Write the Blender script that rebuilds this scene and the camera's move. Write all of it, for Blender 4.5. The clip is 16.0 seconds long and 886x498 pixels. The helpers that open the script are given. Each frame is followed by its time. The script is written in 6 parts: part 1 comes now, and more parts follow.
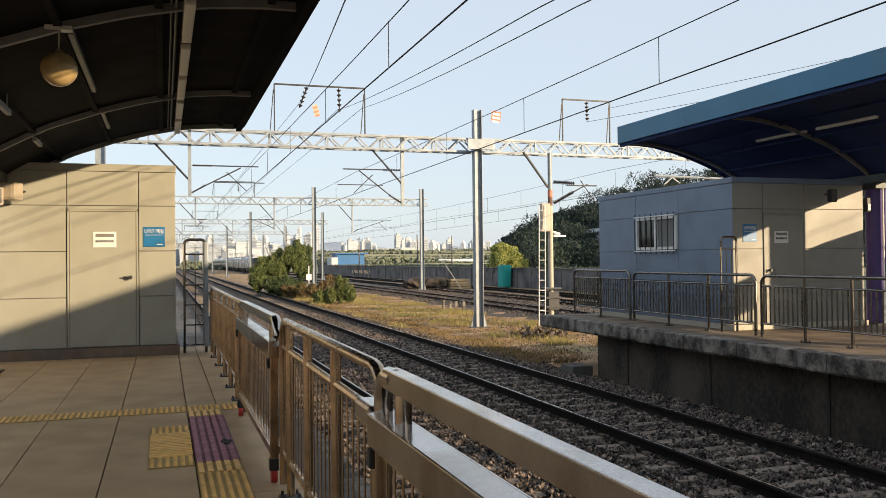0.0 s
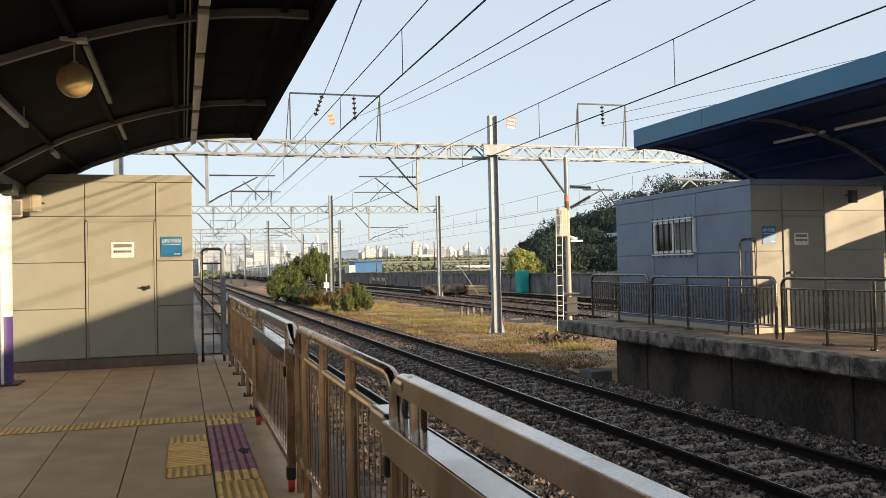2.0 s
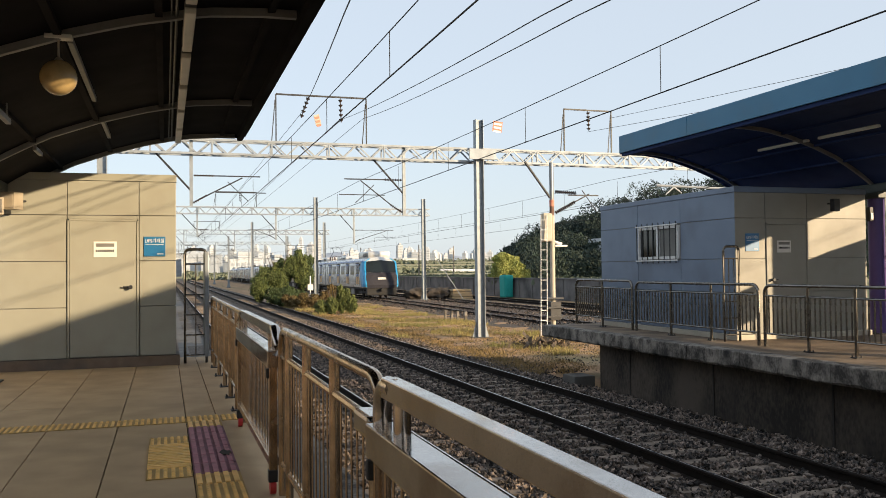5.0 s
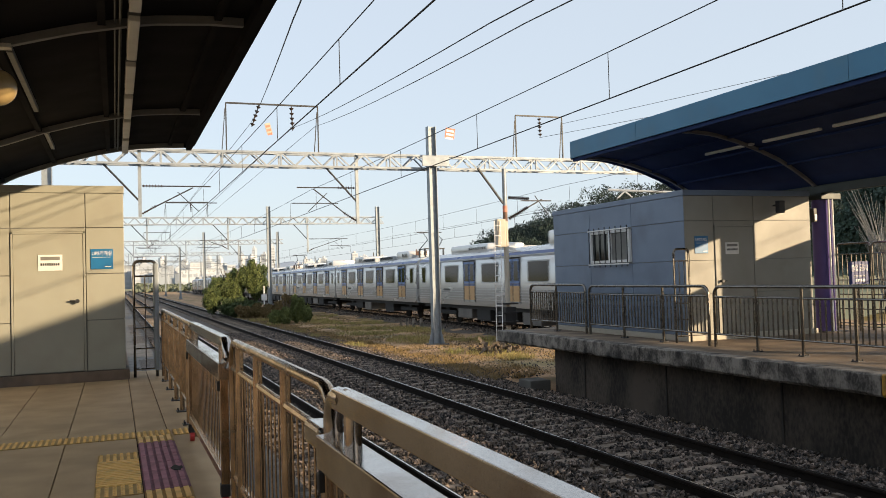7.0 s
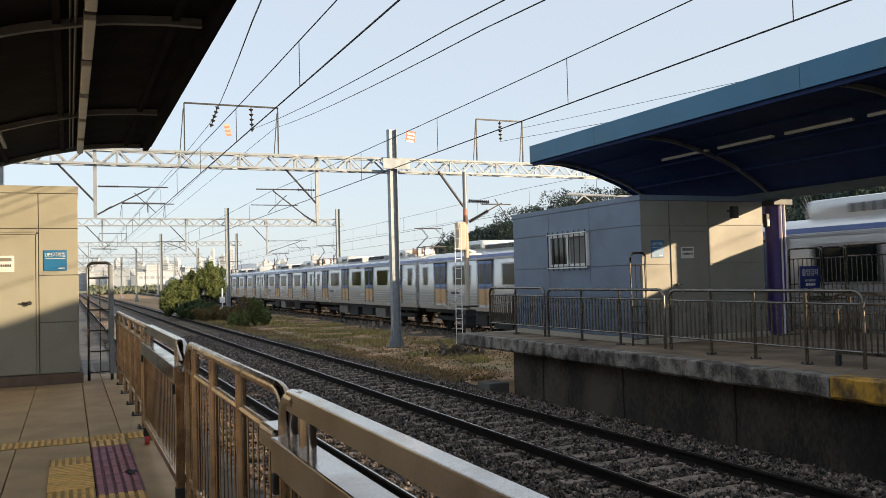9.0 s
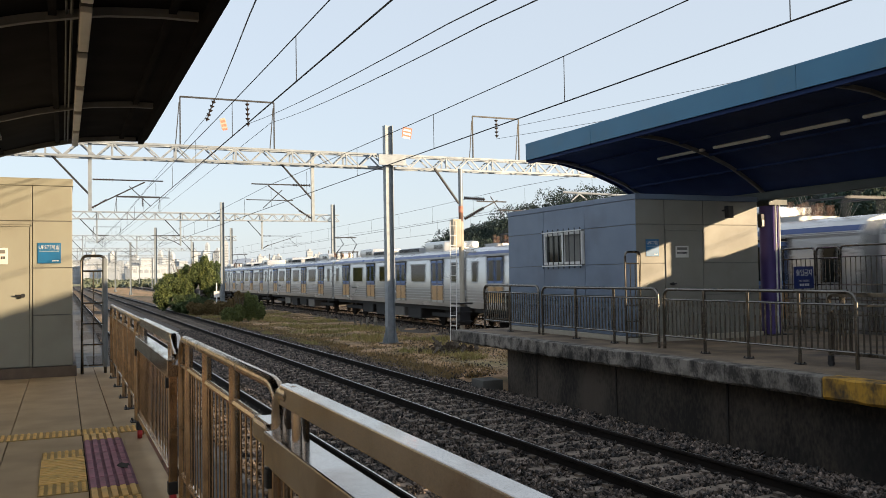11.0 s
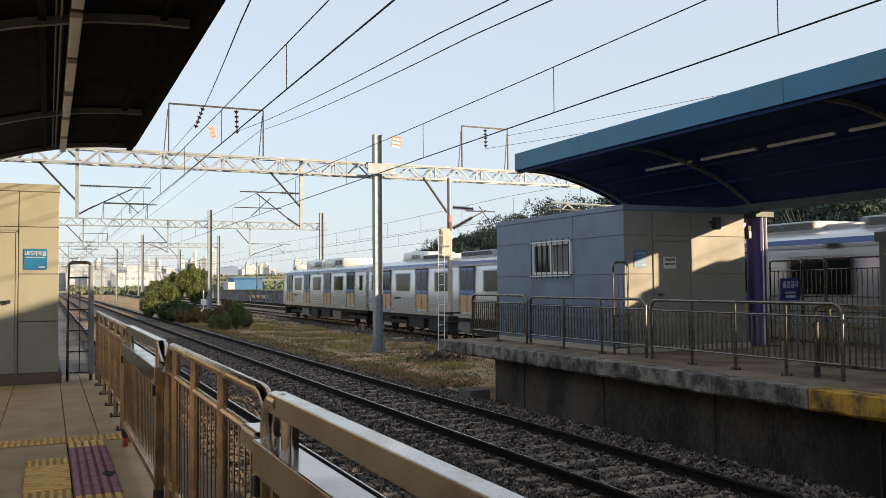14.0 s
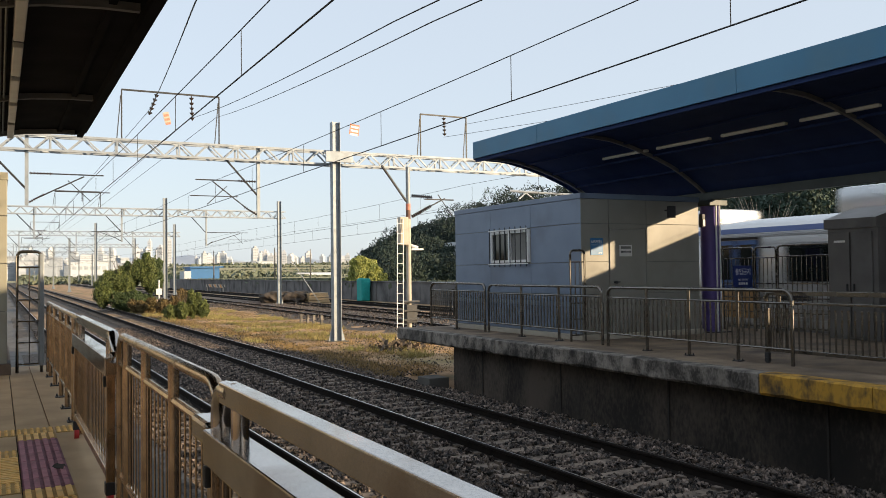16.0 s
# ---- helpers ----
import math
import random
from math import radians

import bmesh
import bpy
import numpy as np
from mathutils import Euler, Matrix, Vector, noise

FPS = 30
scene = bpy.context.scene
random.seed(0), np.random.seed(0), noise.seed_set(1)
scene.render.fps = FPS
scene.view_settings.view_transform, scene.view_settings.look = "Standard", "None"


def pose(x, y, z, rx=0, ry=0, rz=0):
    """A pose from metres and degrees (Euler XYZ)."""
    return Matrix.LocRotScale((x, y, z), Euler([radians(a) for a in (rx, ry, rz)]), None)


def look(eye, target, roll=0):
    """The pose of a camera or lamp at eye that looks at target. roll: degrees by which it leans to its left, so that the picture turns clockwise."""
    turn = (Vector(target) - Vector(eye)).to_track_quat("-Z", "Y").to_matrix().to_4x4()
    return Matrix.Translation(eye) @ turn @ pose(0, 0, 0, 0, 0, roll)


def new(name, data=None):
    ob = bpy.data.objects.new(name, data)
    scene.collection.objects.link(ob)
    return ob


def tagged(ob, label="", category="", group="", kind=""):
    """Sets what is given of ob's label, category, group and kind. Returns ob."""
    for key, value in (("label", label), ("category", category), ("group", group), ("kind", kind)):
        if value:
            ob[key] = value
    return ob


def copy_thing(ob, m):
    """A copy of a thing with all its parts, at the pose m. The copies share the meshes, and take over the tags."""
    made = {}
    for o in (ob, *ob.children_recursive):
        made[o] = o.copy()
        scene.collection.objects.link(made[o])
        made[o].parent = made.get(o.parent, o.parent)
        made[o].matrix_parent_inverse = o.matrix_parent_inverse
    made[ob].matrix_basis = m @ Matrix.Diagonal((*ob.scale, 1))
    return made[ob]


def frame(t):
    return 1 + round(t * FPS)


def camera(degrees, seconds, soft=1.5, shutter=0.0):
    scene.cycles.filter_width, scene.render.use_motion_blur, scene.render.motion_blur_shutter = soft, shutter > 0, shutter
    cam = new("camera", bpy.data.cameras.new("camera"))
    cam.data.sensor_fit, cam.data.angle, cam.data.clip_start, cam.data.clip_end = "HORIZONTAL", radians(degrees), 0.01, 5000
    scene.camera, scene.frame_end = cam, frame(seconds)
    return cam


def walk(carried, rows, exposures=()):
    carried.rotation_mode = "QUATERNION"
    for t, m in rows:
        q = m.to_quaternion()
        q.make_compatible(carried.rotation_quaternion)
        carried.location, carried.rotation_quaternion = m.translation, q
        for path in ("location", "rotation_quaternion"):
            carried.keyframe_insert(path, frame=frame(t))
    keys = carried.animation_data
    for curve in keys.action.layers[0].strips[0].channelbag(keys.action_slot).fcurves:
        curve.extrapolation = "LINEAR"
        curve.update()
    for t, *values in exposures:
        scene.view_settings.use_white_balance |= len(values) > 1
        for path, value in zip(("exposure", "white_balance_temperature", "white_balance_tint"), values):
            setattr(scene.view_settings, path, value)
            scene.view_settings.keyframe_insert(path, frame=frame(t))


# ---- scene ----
cam = camera(54.8, 16.0, soft=0.5, shutter=0.3)
PATH = [
    (0, (-0.443, -0.54, 1.353), (0.178, 1.36, 1.379), -0.6),
    (0.5, (-0.435, -0.511, 1.346), (0.172, 1.395, 1.366), -0.9),
    (1, (-0.439, -0.521, 1.346), (0.158, 1.387, 1.388), -0.6),
    (1.5, (-0.433, -0.517, 1.35), (0.161, 1.392, 1.386), -0.8),
    (2, (-0.422, -0.511, 1.348), (0.161, 1.401, 1.39), -1.3),
    (2.5, (-0.431, -0.544, 1.355), (0.151, 1.368, 1.41), -1.3),
    (3, (-0.43, -0.525, 1.35), (0.144, 1.39, 1.408), -0.8),
    (3.5, (-0.438, -0.541, 1.35), (0.138, 1.373, 1.407), -0.6),
    (6, (-0.41, -0.474, 1.341), (0.254, 1.411, 1.389), -1.0),
    (6.5, (-0.406, -0.495, 1.345), (0.284, 1.381, 1.4), -1.3),
    (7, (-0.401, -0.492, 1.346), (0.316, 1.374, 1.41), -1.7),
    (7.5, (-0.406, -0.527, 1.348), (0.337, 1.329, 1.416), -1.7),
    (8, (-0.403, -0.529, 1.346), (0.365, 1.316, 1.416), -1.5),
    (8.5, (-0.4, -0.529, 1.346), (0.39, 1.307, 1.408), -1.5),
    (9, (-0.398, -0.534, 1.348), (0.404, 1.297, 1.416), -1.5),
    (11.5, (-0.398, -0.532, 1.343), (0.412, 1.295, 1.403), -0.8),
    (12, (-0.398, -0.525, 1.342), (0.407, 1.304, 1.407), -0.7),
    (12.5, (-0.402, -0.527, 1.344), (0.403, 1.303, 1.416), -0.7),
    (13, (-0.405, -0.533, 1.346), (0.408, 1.293, 1.425), -0.6),
    (13.5, (-0.402, -0.522, 1.343), (0.423, 1.298, 1.427), -0.7),
    (14, (-0.407, -0.532, 1.342), (0.431, 1.283, 1.424), -0.5),
    (14.5, (-0.401, -0.529, 1.341), (0.451, 1.279, 1.413), -0.4),
    (15, (-0.392, -0.529, 1.344), (0.484, 1.267, 1.408), -0.4),
    (15.5, (-0.39, -0.522, 1.341), (0.513, 1.262, 1.399), -0.5),
    (16, (-0.385, -0.537, 1.34), (0.538, 1.236, 1.394), -0.7),
]
walk(cam, [(t, look(eye, target, roll)) for t, eye, target, roll in PATH])

# ---------------------------------------------------------------- light
SUN_WAY = Vector((-0.648, 0.762, -0.211)).normalized()      # the way the sunlight travels
SUN_ELEV = math.asin(-SUN_WAY.z)
SUN_AZ = math.atan2(-SUN_WAY.x, -SUN_WAY.y)                 # clockwise from +y
world = bpy.data.worlds.new("world")
scene.world = world
world.use_nodes = True
wn = world.node_tree
sky = wn.nodes.new("ShaderNodeTexSky")
sky.sky_type, sky.sun_disc = "NISHITA", False
sky.sun_elevation, sky.sun_rotation = SUN_ELEV, SUN_AZ
sky.air_density, sky.dust_density, sky.ozone_density = 1.0, 1.0, 2.0
haze = wn.nodes.new("ShaderNodeMix")                        # thin evening haze whitens the sky evenly
haze.data_type = "RGBA"
haze.inputs[0].default_value = 0.66
haze.inputs[7].default_value = (5.75, 6.30, 6.98, 1)
wn.links.new(sky.outputs[0], haze.inputs[6])
wn.links.new(haze.outputs[2], wn.nodes["Background"].inputs[0])
wn.nodes["Background"].inputs[1].default_value = 0.103
sun = new("sun", bpy.data.lights.new("sun", "SUN"))
sun.data.energy, sun.data.angle, sun.data.color = 5.0, radians(0.55), (1.0, 0.76, 0.48)
sun.matrix_world = look((0, 0, 30), Vector((0, 0, 30)) + SUN_WAY)
scene.view_settings.exposure = 0.59


# ---------------------------------------------------------------- materials
def mat(name, a, b=None, rough=0.6, metal=0.0, scale=6.0, fine=60.0, bump=0.15, stain=None, stain_scale=1.2, spec=0.5, per_object=0.0, coat=0.0, stretch=None, span=(0.45, 1.0)):
    """A surface with a broad and a fine variation of colour, uneven gloss and fine relief, in metres."""
    m = bpy.data.materials.new(name)
    m.use_nodes = True
    t = m.node_tree
    n, link = t.nodes, t.links.new
    bsdf = n["Principled BSDF"]
    b = b or tuple(0.8 * v for v in a)
    co = n.new("ShaderNodeTexCoord").outputs["Object"]
    if stretch:
        mp = n.new("ShaderNodeMapping")
        mp.inputs["Scale"].default_value = stretch
        link(co, mp.inputs["Vector"])
        co = mp.outputs[0]
    def noise_at(s, detail):
        q = n.new("ShaderNodeTexNoise")
        q.inputs["Scale"].default_value, q.inputs["Detail"].default_value = s, detail
        link(co, q.inputs["Vector"])
        return q.outputs["Fac"]
    broad, grain = noise_at(scale, 4), noise_at(fine, 3)
    add = n.new("ShaderNodeMath")
    add.operation = "MULTIPLY_ADD"
    link(grain, add.inputs[0])
    add.inputs[1].default_value = 0.45
    link(broad, add.inputs[2])
    ramp = n.new("ShaderNodeMapRange")
    ramp.inputs[1].default_value, ramp.inputs[2].default_value = span
    link(add.outputs[0], ramp.inputs[0])
    mix = n.new("ShaderNodeMix")
    mix.data_type = "RGBA"
    mix.inputs[6].default_value, mix.inputs[7].default_value = (*a, 1), (*b, 1)
    link(ramp.outputs[0], mix.inputs[0])
    col = mix.outputs[2]
    if stain:
        st = n.new("ShaderNodeMapRange")
        st.inputs[1].default_value, st.inputs[2].default_value = 0.52, 0.72
        link(noise_at(stain_scale, 6), st.inputs[0])
        mx = n.new("ShaderNodeMix")
        mx.data_type = "RGBA"
        mx.inputs[7].default_value = (*stain, 1)
        link(st.outputs[0], mx.inputs[0])
        link(col, mx.inputs[6])
        col = mx.outputs[2]
    if per_object:
        info = n.new("ShaderNodeObjectInfo")
        geo = n.new("ShaderNodeNewGeometry")
        s = n.new("ShaderNodeMath")
        s.operation = "ADD"
        link(info.outputs["Random"], s.inputs[0])
        link(geo.outputs["Random Per Island"], s.inputs[1])
        vr = n.new("ShaderNodeMapRange")
        vr.inputs[1].default_value, vr.inputs[2].default_value = 0, 2
        vr.inputs[3].default_value, vr.inputs[4].default_value = 1 - per_object, 1 + per_object
        link(s.outputs[0], vr.inputs[0])
        hsv = n.new("ShaderNodeHueSaturation")
        link(vr.outputs[0], hsv.inputs["Value"])
        link(col, hsv.inputs["Color"])
        col = hsv.outputs[0]
    link(col, bsdf.inputs["Base Color"])
    rg = n.new("ShaderNodeMapRange")
    rg.inputs[3].default_value, rg.inputs[4].default_value = max(0.03, rough - 0.1), min(1, rough + 0.1)
    link(broad, rg.inputs[0])
    link(rg.outputs[0], bsdf.inputs["Roughness"])
    bsdf.inputs["Metallic"].default_value = metal
    bsdf.inputs["Specular IOR Level"].default_value = spec
    bsdf.inputs["Coat Weight"].default_value = coat
    if bump:
        bp = n.new("ShaderNodeBump")
        bp.inputs["Strength"].default_value, bp.inputs["Distance"].default_value = bump, 0.01
        link(add.outputs[0], bp.inputs["Height"])
        link(bp.outputs[0], bsdf.inputs["Normal"])
    return m


M = dict(
    panel_beige=mat("beige_metal_panel", (0.335, 0.33, 0.272), (0.285, 0.28, 0.228), rough=0.5, scale=2.0, fine=120, bump=0.04, stain=(0.285, 0.27, 0.218), stain_scale=1.5),
    # one room's sheet: blue shade is in the side colour, sunlight in the front's
    panel_grey=mat("shaded_side_panel", (0.165, 0.215, 0.295), (0.14, 0.18, 0.25), rough=0.45, scale=2.0, fine=120, bump=0.04, stain=(0.13, 0.16, 0.215), stain_scale=1.0),
    panel_front=mat("sunlit_front_panel", (0.285, 0.275, 0.24), (0.24, 0.232, 0.20), rough=0.5, scale=2.0, fine=120, bump=0.04, stain=(0.21, 0.20, 0.172), stain_scale=1.2),
    wall_grey=mat("mottled_grey_wall", (0.19, 0.185, 0.185), (0.09, 0.088, 0.09), rough=0.9, scale=0.6, fine=9, bump=0.4, stain=(0.035, 0.035, 0.036), stain_scale=0.5),
    rusty=mat("rust_brown_paint", (0.20, 0.11, 0.075), (0.12, 0.07, 0.05), rough=0.8, bump=0.3, stain=(0.30, 0.26, 0.22), stain_scale=5),
    cab=mat("dark_cab_paint", (0.030, 0.029, 0.040), (0.020, 0.020, 0.028), rough=0.6, spec=0.25, bump=0.02),
    trim_grey=mat("joint_trim", (0.20, 0.195, 0.18), (0.15, 0.145, 0.135), rough=0.5),
    plinth=mat("concrete_plinth", (0.20, 0.145, 0.105), (0.13, 0.095, 0.07), rough=0.9, stain=(0.09, 0.085, 0.08)),
    slab=mat("paving_slab", (0.49, 0.335, 0.175), (0.36, 0.242, 0.126), rough=0.7, scale=2.2, fine=120, bump=0.35, stain=(0.29, 0.195, 0.10), stain_scale=0.7, per_object=0.08, span=(0.5, 0.95)),
    joint=mat("paving_joint", (0.035, 0.03, 0.026), rough=0.95),
    tactile=mat("yellow_tactile", (0.92, 0.56, 0.17), (0.74, 0.45, 0.135), rough=0.6, stain=(0.40, 0.25, 0.10), stain_scale=5, per_object=0.1),
    tactile_worn=mat("worn_purple_tactile", (0.46, 0.175, 0.21), (0.30, 0.125, 0.16), rough=0.65, stain=(0.07, 0.045, 0.055), stain_scale=4, per_object=0.1),
    # darker bases put the shade between studs and bars into the colour
    tactile_base=mat("shaded_tactile_base", (0.46, 0.29, 0.09), (0.26, 0.165, 0.06), rough=0.8, per_object=0.15),
    worn_base=mat("shaded_purple_base", (0.27, 0.12, 0.15), (0.15, 0.07, 0.095), rough=0.8, per_object=0.15),
    cream=mat("cream_paint", (0.50, 0.45, 0.37), (0.42, 0.38, 0.31), rough=0.6),
    faded=mat("faded_red_print", (0.55, 0.15, 0.09), (0.60, 0.28, 0.20), rough=0.6, scale=9, bump=0),
    concrete=mat("weathered_concrete", (0.13, 0.122, 0.11), (0.085, 0.08, 0.072), rough=0.9, scale=2, fine=40, bump=0.5, stain=(0.035, 0.033, 0.03), stain_scale=2.5),
    concrete_edge=mat("pale_worn_concrete_edge", (0.27, 0.24, 0.205), (0.050, 0.043, 0.037), rough=0.9, scale=4, fine=36, bump=1.0, stain=(0.012, 0.011, 0.010), stain_scale=2.6, per_object=0.3, stretch=(1, 1, 0.7), span=(0.60, 0.86)),
    yellow_edge=mat("worn_yellow_paint", (0.52, 0.28, 0.03), (0.16, 0.10, 0.03), rough=0.8, scale=4, fine=30, bump=0.5, stain=(0.025, 0.02, 0.018), stain_scale=4.5, per_object=0.10, stretch=(1, 1, 0.6), span=(0.66, 0.92)),
    steel=mat("brushed_stainless_steel", (0.66, 0.50, 0.35), (0.40, 0.30, 0.205), rough=0.24, metal=1.0, scale=7, fine=160, bump=0.04, stain=(0.26, 0.19, 0.13), stain_scale=6, span=(0.55, 0.90)),
    steel_grey=mat("grey_stainless_steel", (0.25, 0.23, 0.205), (0.13, 0.12, 0.105), rough=0.26, metal=1.0, scale=5, fine=200, bump=0.03),
    # shade under the overhanging slab is in this dark colour, besides the stains
    wall_dark=mat("stained_shaded_concrete", (0.085, 0.066, 0.050), (0.016, 0.013, 0.010), rough=0.9, scale=0.9, fine=22, bump=0.6, stain=(0.008, 0.007, 0.006), stain_scale=0.7, stretch=(1, 1, 0.5), span=(0.60, 0.86)),
    grass_brown=mat("brown_grass", (0.38, 0.25, 0.11), (0.20, 0.15, 0.06), rough=0.9, scale=0.7, fine=5, bump=0, per_object=0.4),
    steel_flat=mat("worn_stainless_bar", (0.56, 0.51, 0.465), (0.40, 0.36, 0.32), rough=0.17, metal=1.0, scale=4, fine=120, bump=0.06, stain=(0.27, 0.20, 0.15), stain_scale=3, span=(0.55, 0.92)),
    galv=mat("galvanised_steel", (0.32, 0.355, 0.385), (0.225, 0.25, 0.275), rough=0.5, metal=0.5, scale=5, fine=80, bump=0.08),
    truss=mat("pale_galvanised_truss", (0.335, 0.375, 0.42), (0.215, 0.24, 0.27), rough=0.55, metal=0.3, scale=3, bump=0.05),
    dark_steel=mat("dark_steel", (0.035, 0.036, 0.040), rough=0.5, metal=0.3),
    wire=mat("copper_wire", (0.022, 0.021, 0.020), rough=0.6, metal=0.2, bump=0),
    insul=mat("brown_insulator", (0.05, 0.035, 0.03), rough=0.25),
    rail_side=mat("rusted_rail", (0.020, 0.015, 0.012), (0.012, 0.010, 0.009), rough=0.95, spec=0.15, bump=0.3),
    rail_top=mat("polished_rail_head", (0.62, 0.60, 0.58), (0.5, 0.48, 0.46), rough=0.28, metal=1.0, bump=0),
    sleeper=mat("concrete_sleeper", (0.22, 0.172, 0.13), (0.065, 0.051, 0.040), rough=0.9, stain=(0.035, 0.028, 0.023), stain_scale=3, per_object=0.6),
    ballast=mat("ballast_stone", (0.235, 0.18, 0.145), (0.011, 0.009, 0.008), rough=0.7, scale=7, fine=40, bump=0.6, per_object=1.05, span=(0.58, 0.80)),
    ballast_bed=mat("ballast_bed", (0.125, 0.098, 0.076), (0.022, 0.018, 0.014), rough=1.0, scale=14, fine=60, bump=1.0, span=(0.55, 0.9)),
    earth=mat("dry_earth", (0.44, 0.27, 0.14), (0.20, 0.13, 0.065), rough=1.0, scale=0.7, fine=12, bump=0.9, stain=(0.15, 0.14, 0.055), stain_scale=0.35, span=(0.58, 0.88)),
    field=mat("field", (0.26, 0.26, 0.13), (0.36, 0.30, 0.18), rough=1.0, scale=0.03, fine=0.5, bump=0.5, stain=(0.15, 0.17, 0.08), stain_scale=0.02),
    grass=mat("dry_grass", (0.37, 0.285, 0.11), (0.16, 0.17, 0.05), rough=0.9, scale=0.6, fine=5, bump=0, per_object=0.45),
    leaf=mat("leaf", (0.070, 0.100, 0.028), (0.024, 0.042, 0.014), rough=0.6, scale=1.2, fine=6, bump=0, per_object=0.6),
    leaf_yellow=mat("yellow_green_leaf", (0.36, 0.36, 0.10), (0.20, 0.24, 0.06), rough=0.7, scale=1.0, fine=6, bump=0, per_object=0.4),
    # lighter leaf green with sunlit highlights put into the colour
    leaf_mid=mat("sunlit_green_leaf", (0.155, 0.175, 0.045), (0.06, 0.085, 0.022), rough=0.65, scale=1.0, fine=6, bump=0, per_object=0.55),
    deck=mat("stained_deck_concrete", (0.25, 0.18, 0.115), (0.12, 0.085, 0.055), rough=0.75, scale=1.5, fine=60, bump=0.3, stain=(0.07, 0.05, 0.036), stain_scale=1.1, span=(0.58, 0.88)),
    leaf_brown=mat("dry_brown_leaf", (0.20, 0.13, 0.05), (0.11, 0.09, 0.03), rough=0.8, scale=1.0, fine=6, bump=0, per_object=0.35),
    leaf_dark=mat("dark_wood_leaf", (0.036, 0.062, 0.042), (0.013, 0.027, 0.024), rough=0.8, scale=0.15, fine=1.0, bump=0, per_object=0.5),
    # leaf green paled in the colour itself to stand for distance haze
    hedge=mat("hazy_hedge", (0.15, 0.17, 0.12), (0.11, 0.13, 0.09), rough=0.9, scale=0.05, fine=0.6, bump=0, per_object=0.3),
    bark=mat("bark", (0.13, 0.10, 0.075), (0.07, 0.055, 0.04), rough=0.95, bump=0.6),
    soffit=mat("dark_blue_canopy_sheet", (0.020, 0.040, 0.125), (0.015, 0.030, 0.095), rough=0.75, spec=0.2, scale=2, bump=0.05),
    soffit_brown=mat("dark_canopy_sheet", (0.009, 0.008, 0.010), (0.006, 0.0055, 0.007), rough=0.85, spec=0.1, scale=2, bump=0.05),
    fascia=mat("blue_fascia", (0.030, 0.165, 0.29), (0.025, 0.135, 0.245), rough=0.42, scale=1.0, fine=80, bump=0.03, stain=(0.045, 0.15, 0.235), stain_scale=1.0),
    rib=mat("grey_painted_rib", (0.20, 0.20, 0.195), (0.15, 0.15, 0.147), rough=0.5, bump=0.05),
    beam=mat("dark_green_beam", (0.035, 0.045, 0.040), (0.025, 0.032, 0.03), rough=0.5, bump=0.05),
    purple=mat("purple_paint", (0.10, 0.065, 0.25), (0.08, 0.05, 0.20), rough=0.45, scale=3, bump=0.04),
    white=mat("white_paint", (0.80, 0.79, 0.77), (0.70, 0.69, 0.67), rough=0.45, bump=0.03),
    pinkwhite=mat("pale_lilac_paint", (0.76, 0.70, 0.74), (0.68, 0.62, 0.67), rough=0.45, bump=0.03),
    tube=mat("tube_light_housing", (0.75, 0.73, 0.66), (0.66, 0.64, 0.58), rough=0.35, bump=0.02),
    globe=mat("globe_glass", (0.46, 0.33, 0.15), (0.36, 0.26, 0.12), rough=0.2, scale=4, bump=0.02, stain=(0.26, 0.19, 0.09), stain_scale=5),
    sign_blue=mat("blue_sign", (0.02, 0.16, 0.36), rough=0.35, bump=0.02),
    sign_navy=mat("navy_sign", (0.015, 0.03, 0.16), rough=0.35, bump=0.02),
    paper=mat("white_sign", (0.82, 0.80, 0.76), rough=0.5, bump=0.02),
    ink=mat("black_ink", (0.03, 0.03, 0.035), rough=0.5, bump=0),
    red=mat("red_rubber", (0.48, 0.03, 0.03), rough=0.5, bump=0.05),
    black=mat("black_rubber", (0.02, 0.02, 0.022), rough=0.6, bump=0.1),
    speaker=mat("beige_speaker_box", (0.42, 0.36, 0.27), (0.34, 0.29, 0.22), rough=0.5, bump=0.05),
    train=mat("pale_train_body", (0.72, 0.72, 0.71), (0.60, 0.60, 0.595), rough=0.26, metal=0.5, scale=0.8, fine=90, bump=0.03, stain=(0.54, 0.535, 0.515), stain_scale=0.5, stretch=(1, 0.25, 1)),
    train_blue=mat("blue_train_band", (0.035, 0.075, 0.24), (0.03, 0.06, 0.19), rough=0.3, scale=1, bump=0.02),
    train_cyan=mat("cyan_train_mask", (0.02, 0.30, 0.62), (0.02, 0.26, 0.55), rough=0.3, scale=1, bump=0.02),
    train_door=mat("blue_train_door", (0.10, 0.20, 0.46), (0.085, 0.17, 0.40), rough=0.35, bump=0.02),
    hazard=mat("orange_hazard_paint", (0.75, 0.33, 0.06), (0.62, 0.27, 0.06), rough=0.6, bump=0.05),
    train_orange=mat("orange_door_panel", (0.56, 0.34, 0.15), (0.48, 0.29, 0.13), rough=0.4, bump=0.02),
    train_grey=mat("grey_roof_metal", (0.42, 0.43, 0.44), (0.33, 0.34, 0.35), rough=0.45, metal=0.4, bump=0.05),
    under=mat("dark_underframe", (0.014, 0.014, 0.015), (0.03, 0.029, 0.028), rough=0.8, bump=0.2),
    window=mat("dark_window_glass", (0.008, 0.012, 0.011), rough=0.03, bump=0.0, spec=0.5),
    # distance haze is mixed into these two pale blue-grey colours
    farwhite=mat("haze_pale_white", (0.50, 0.525, 0.565), (0.44, 0.465, 0.505), rough=0.8, scale=0.05, fine=0.5, bump=0, per_object=0.15),
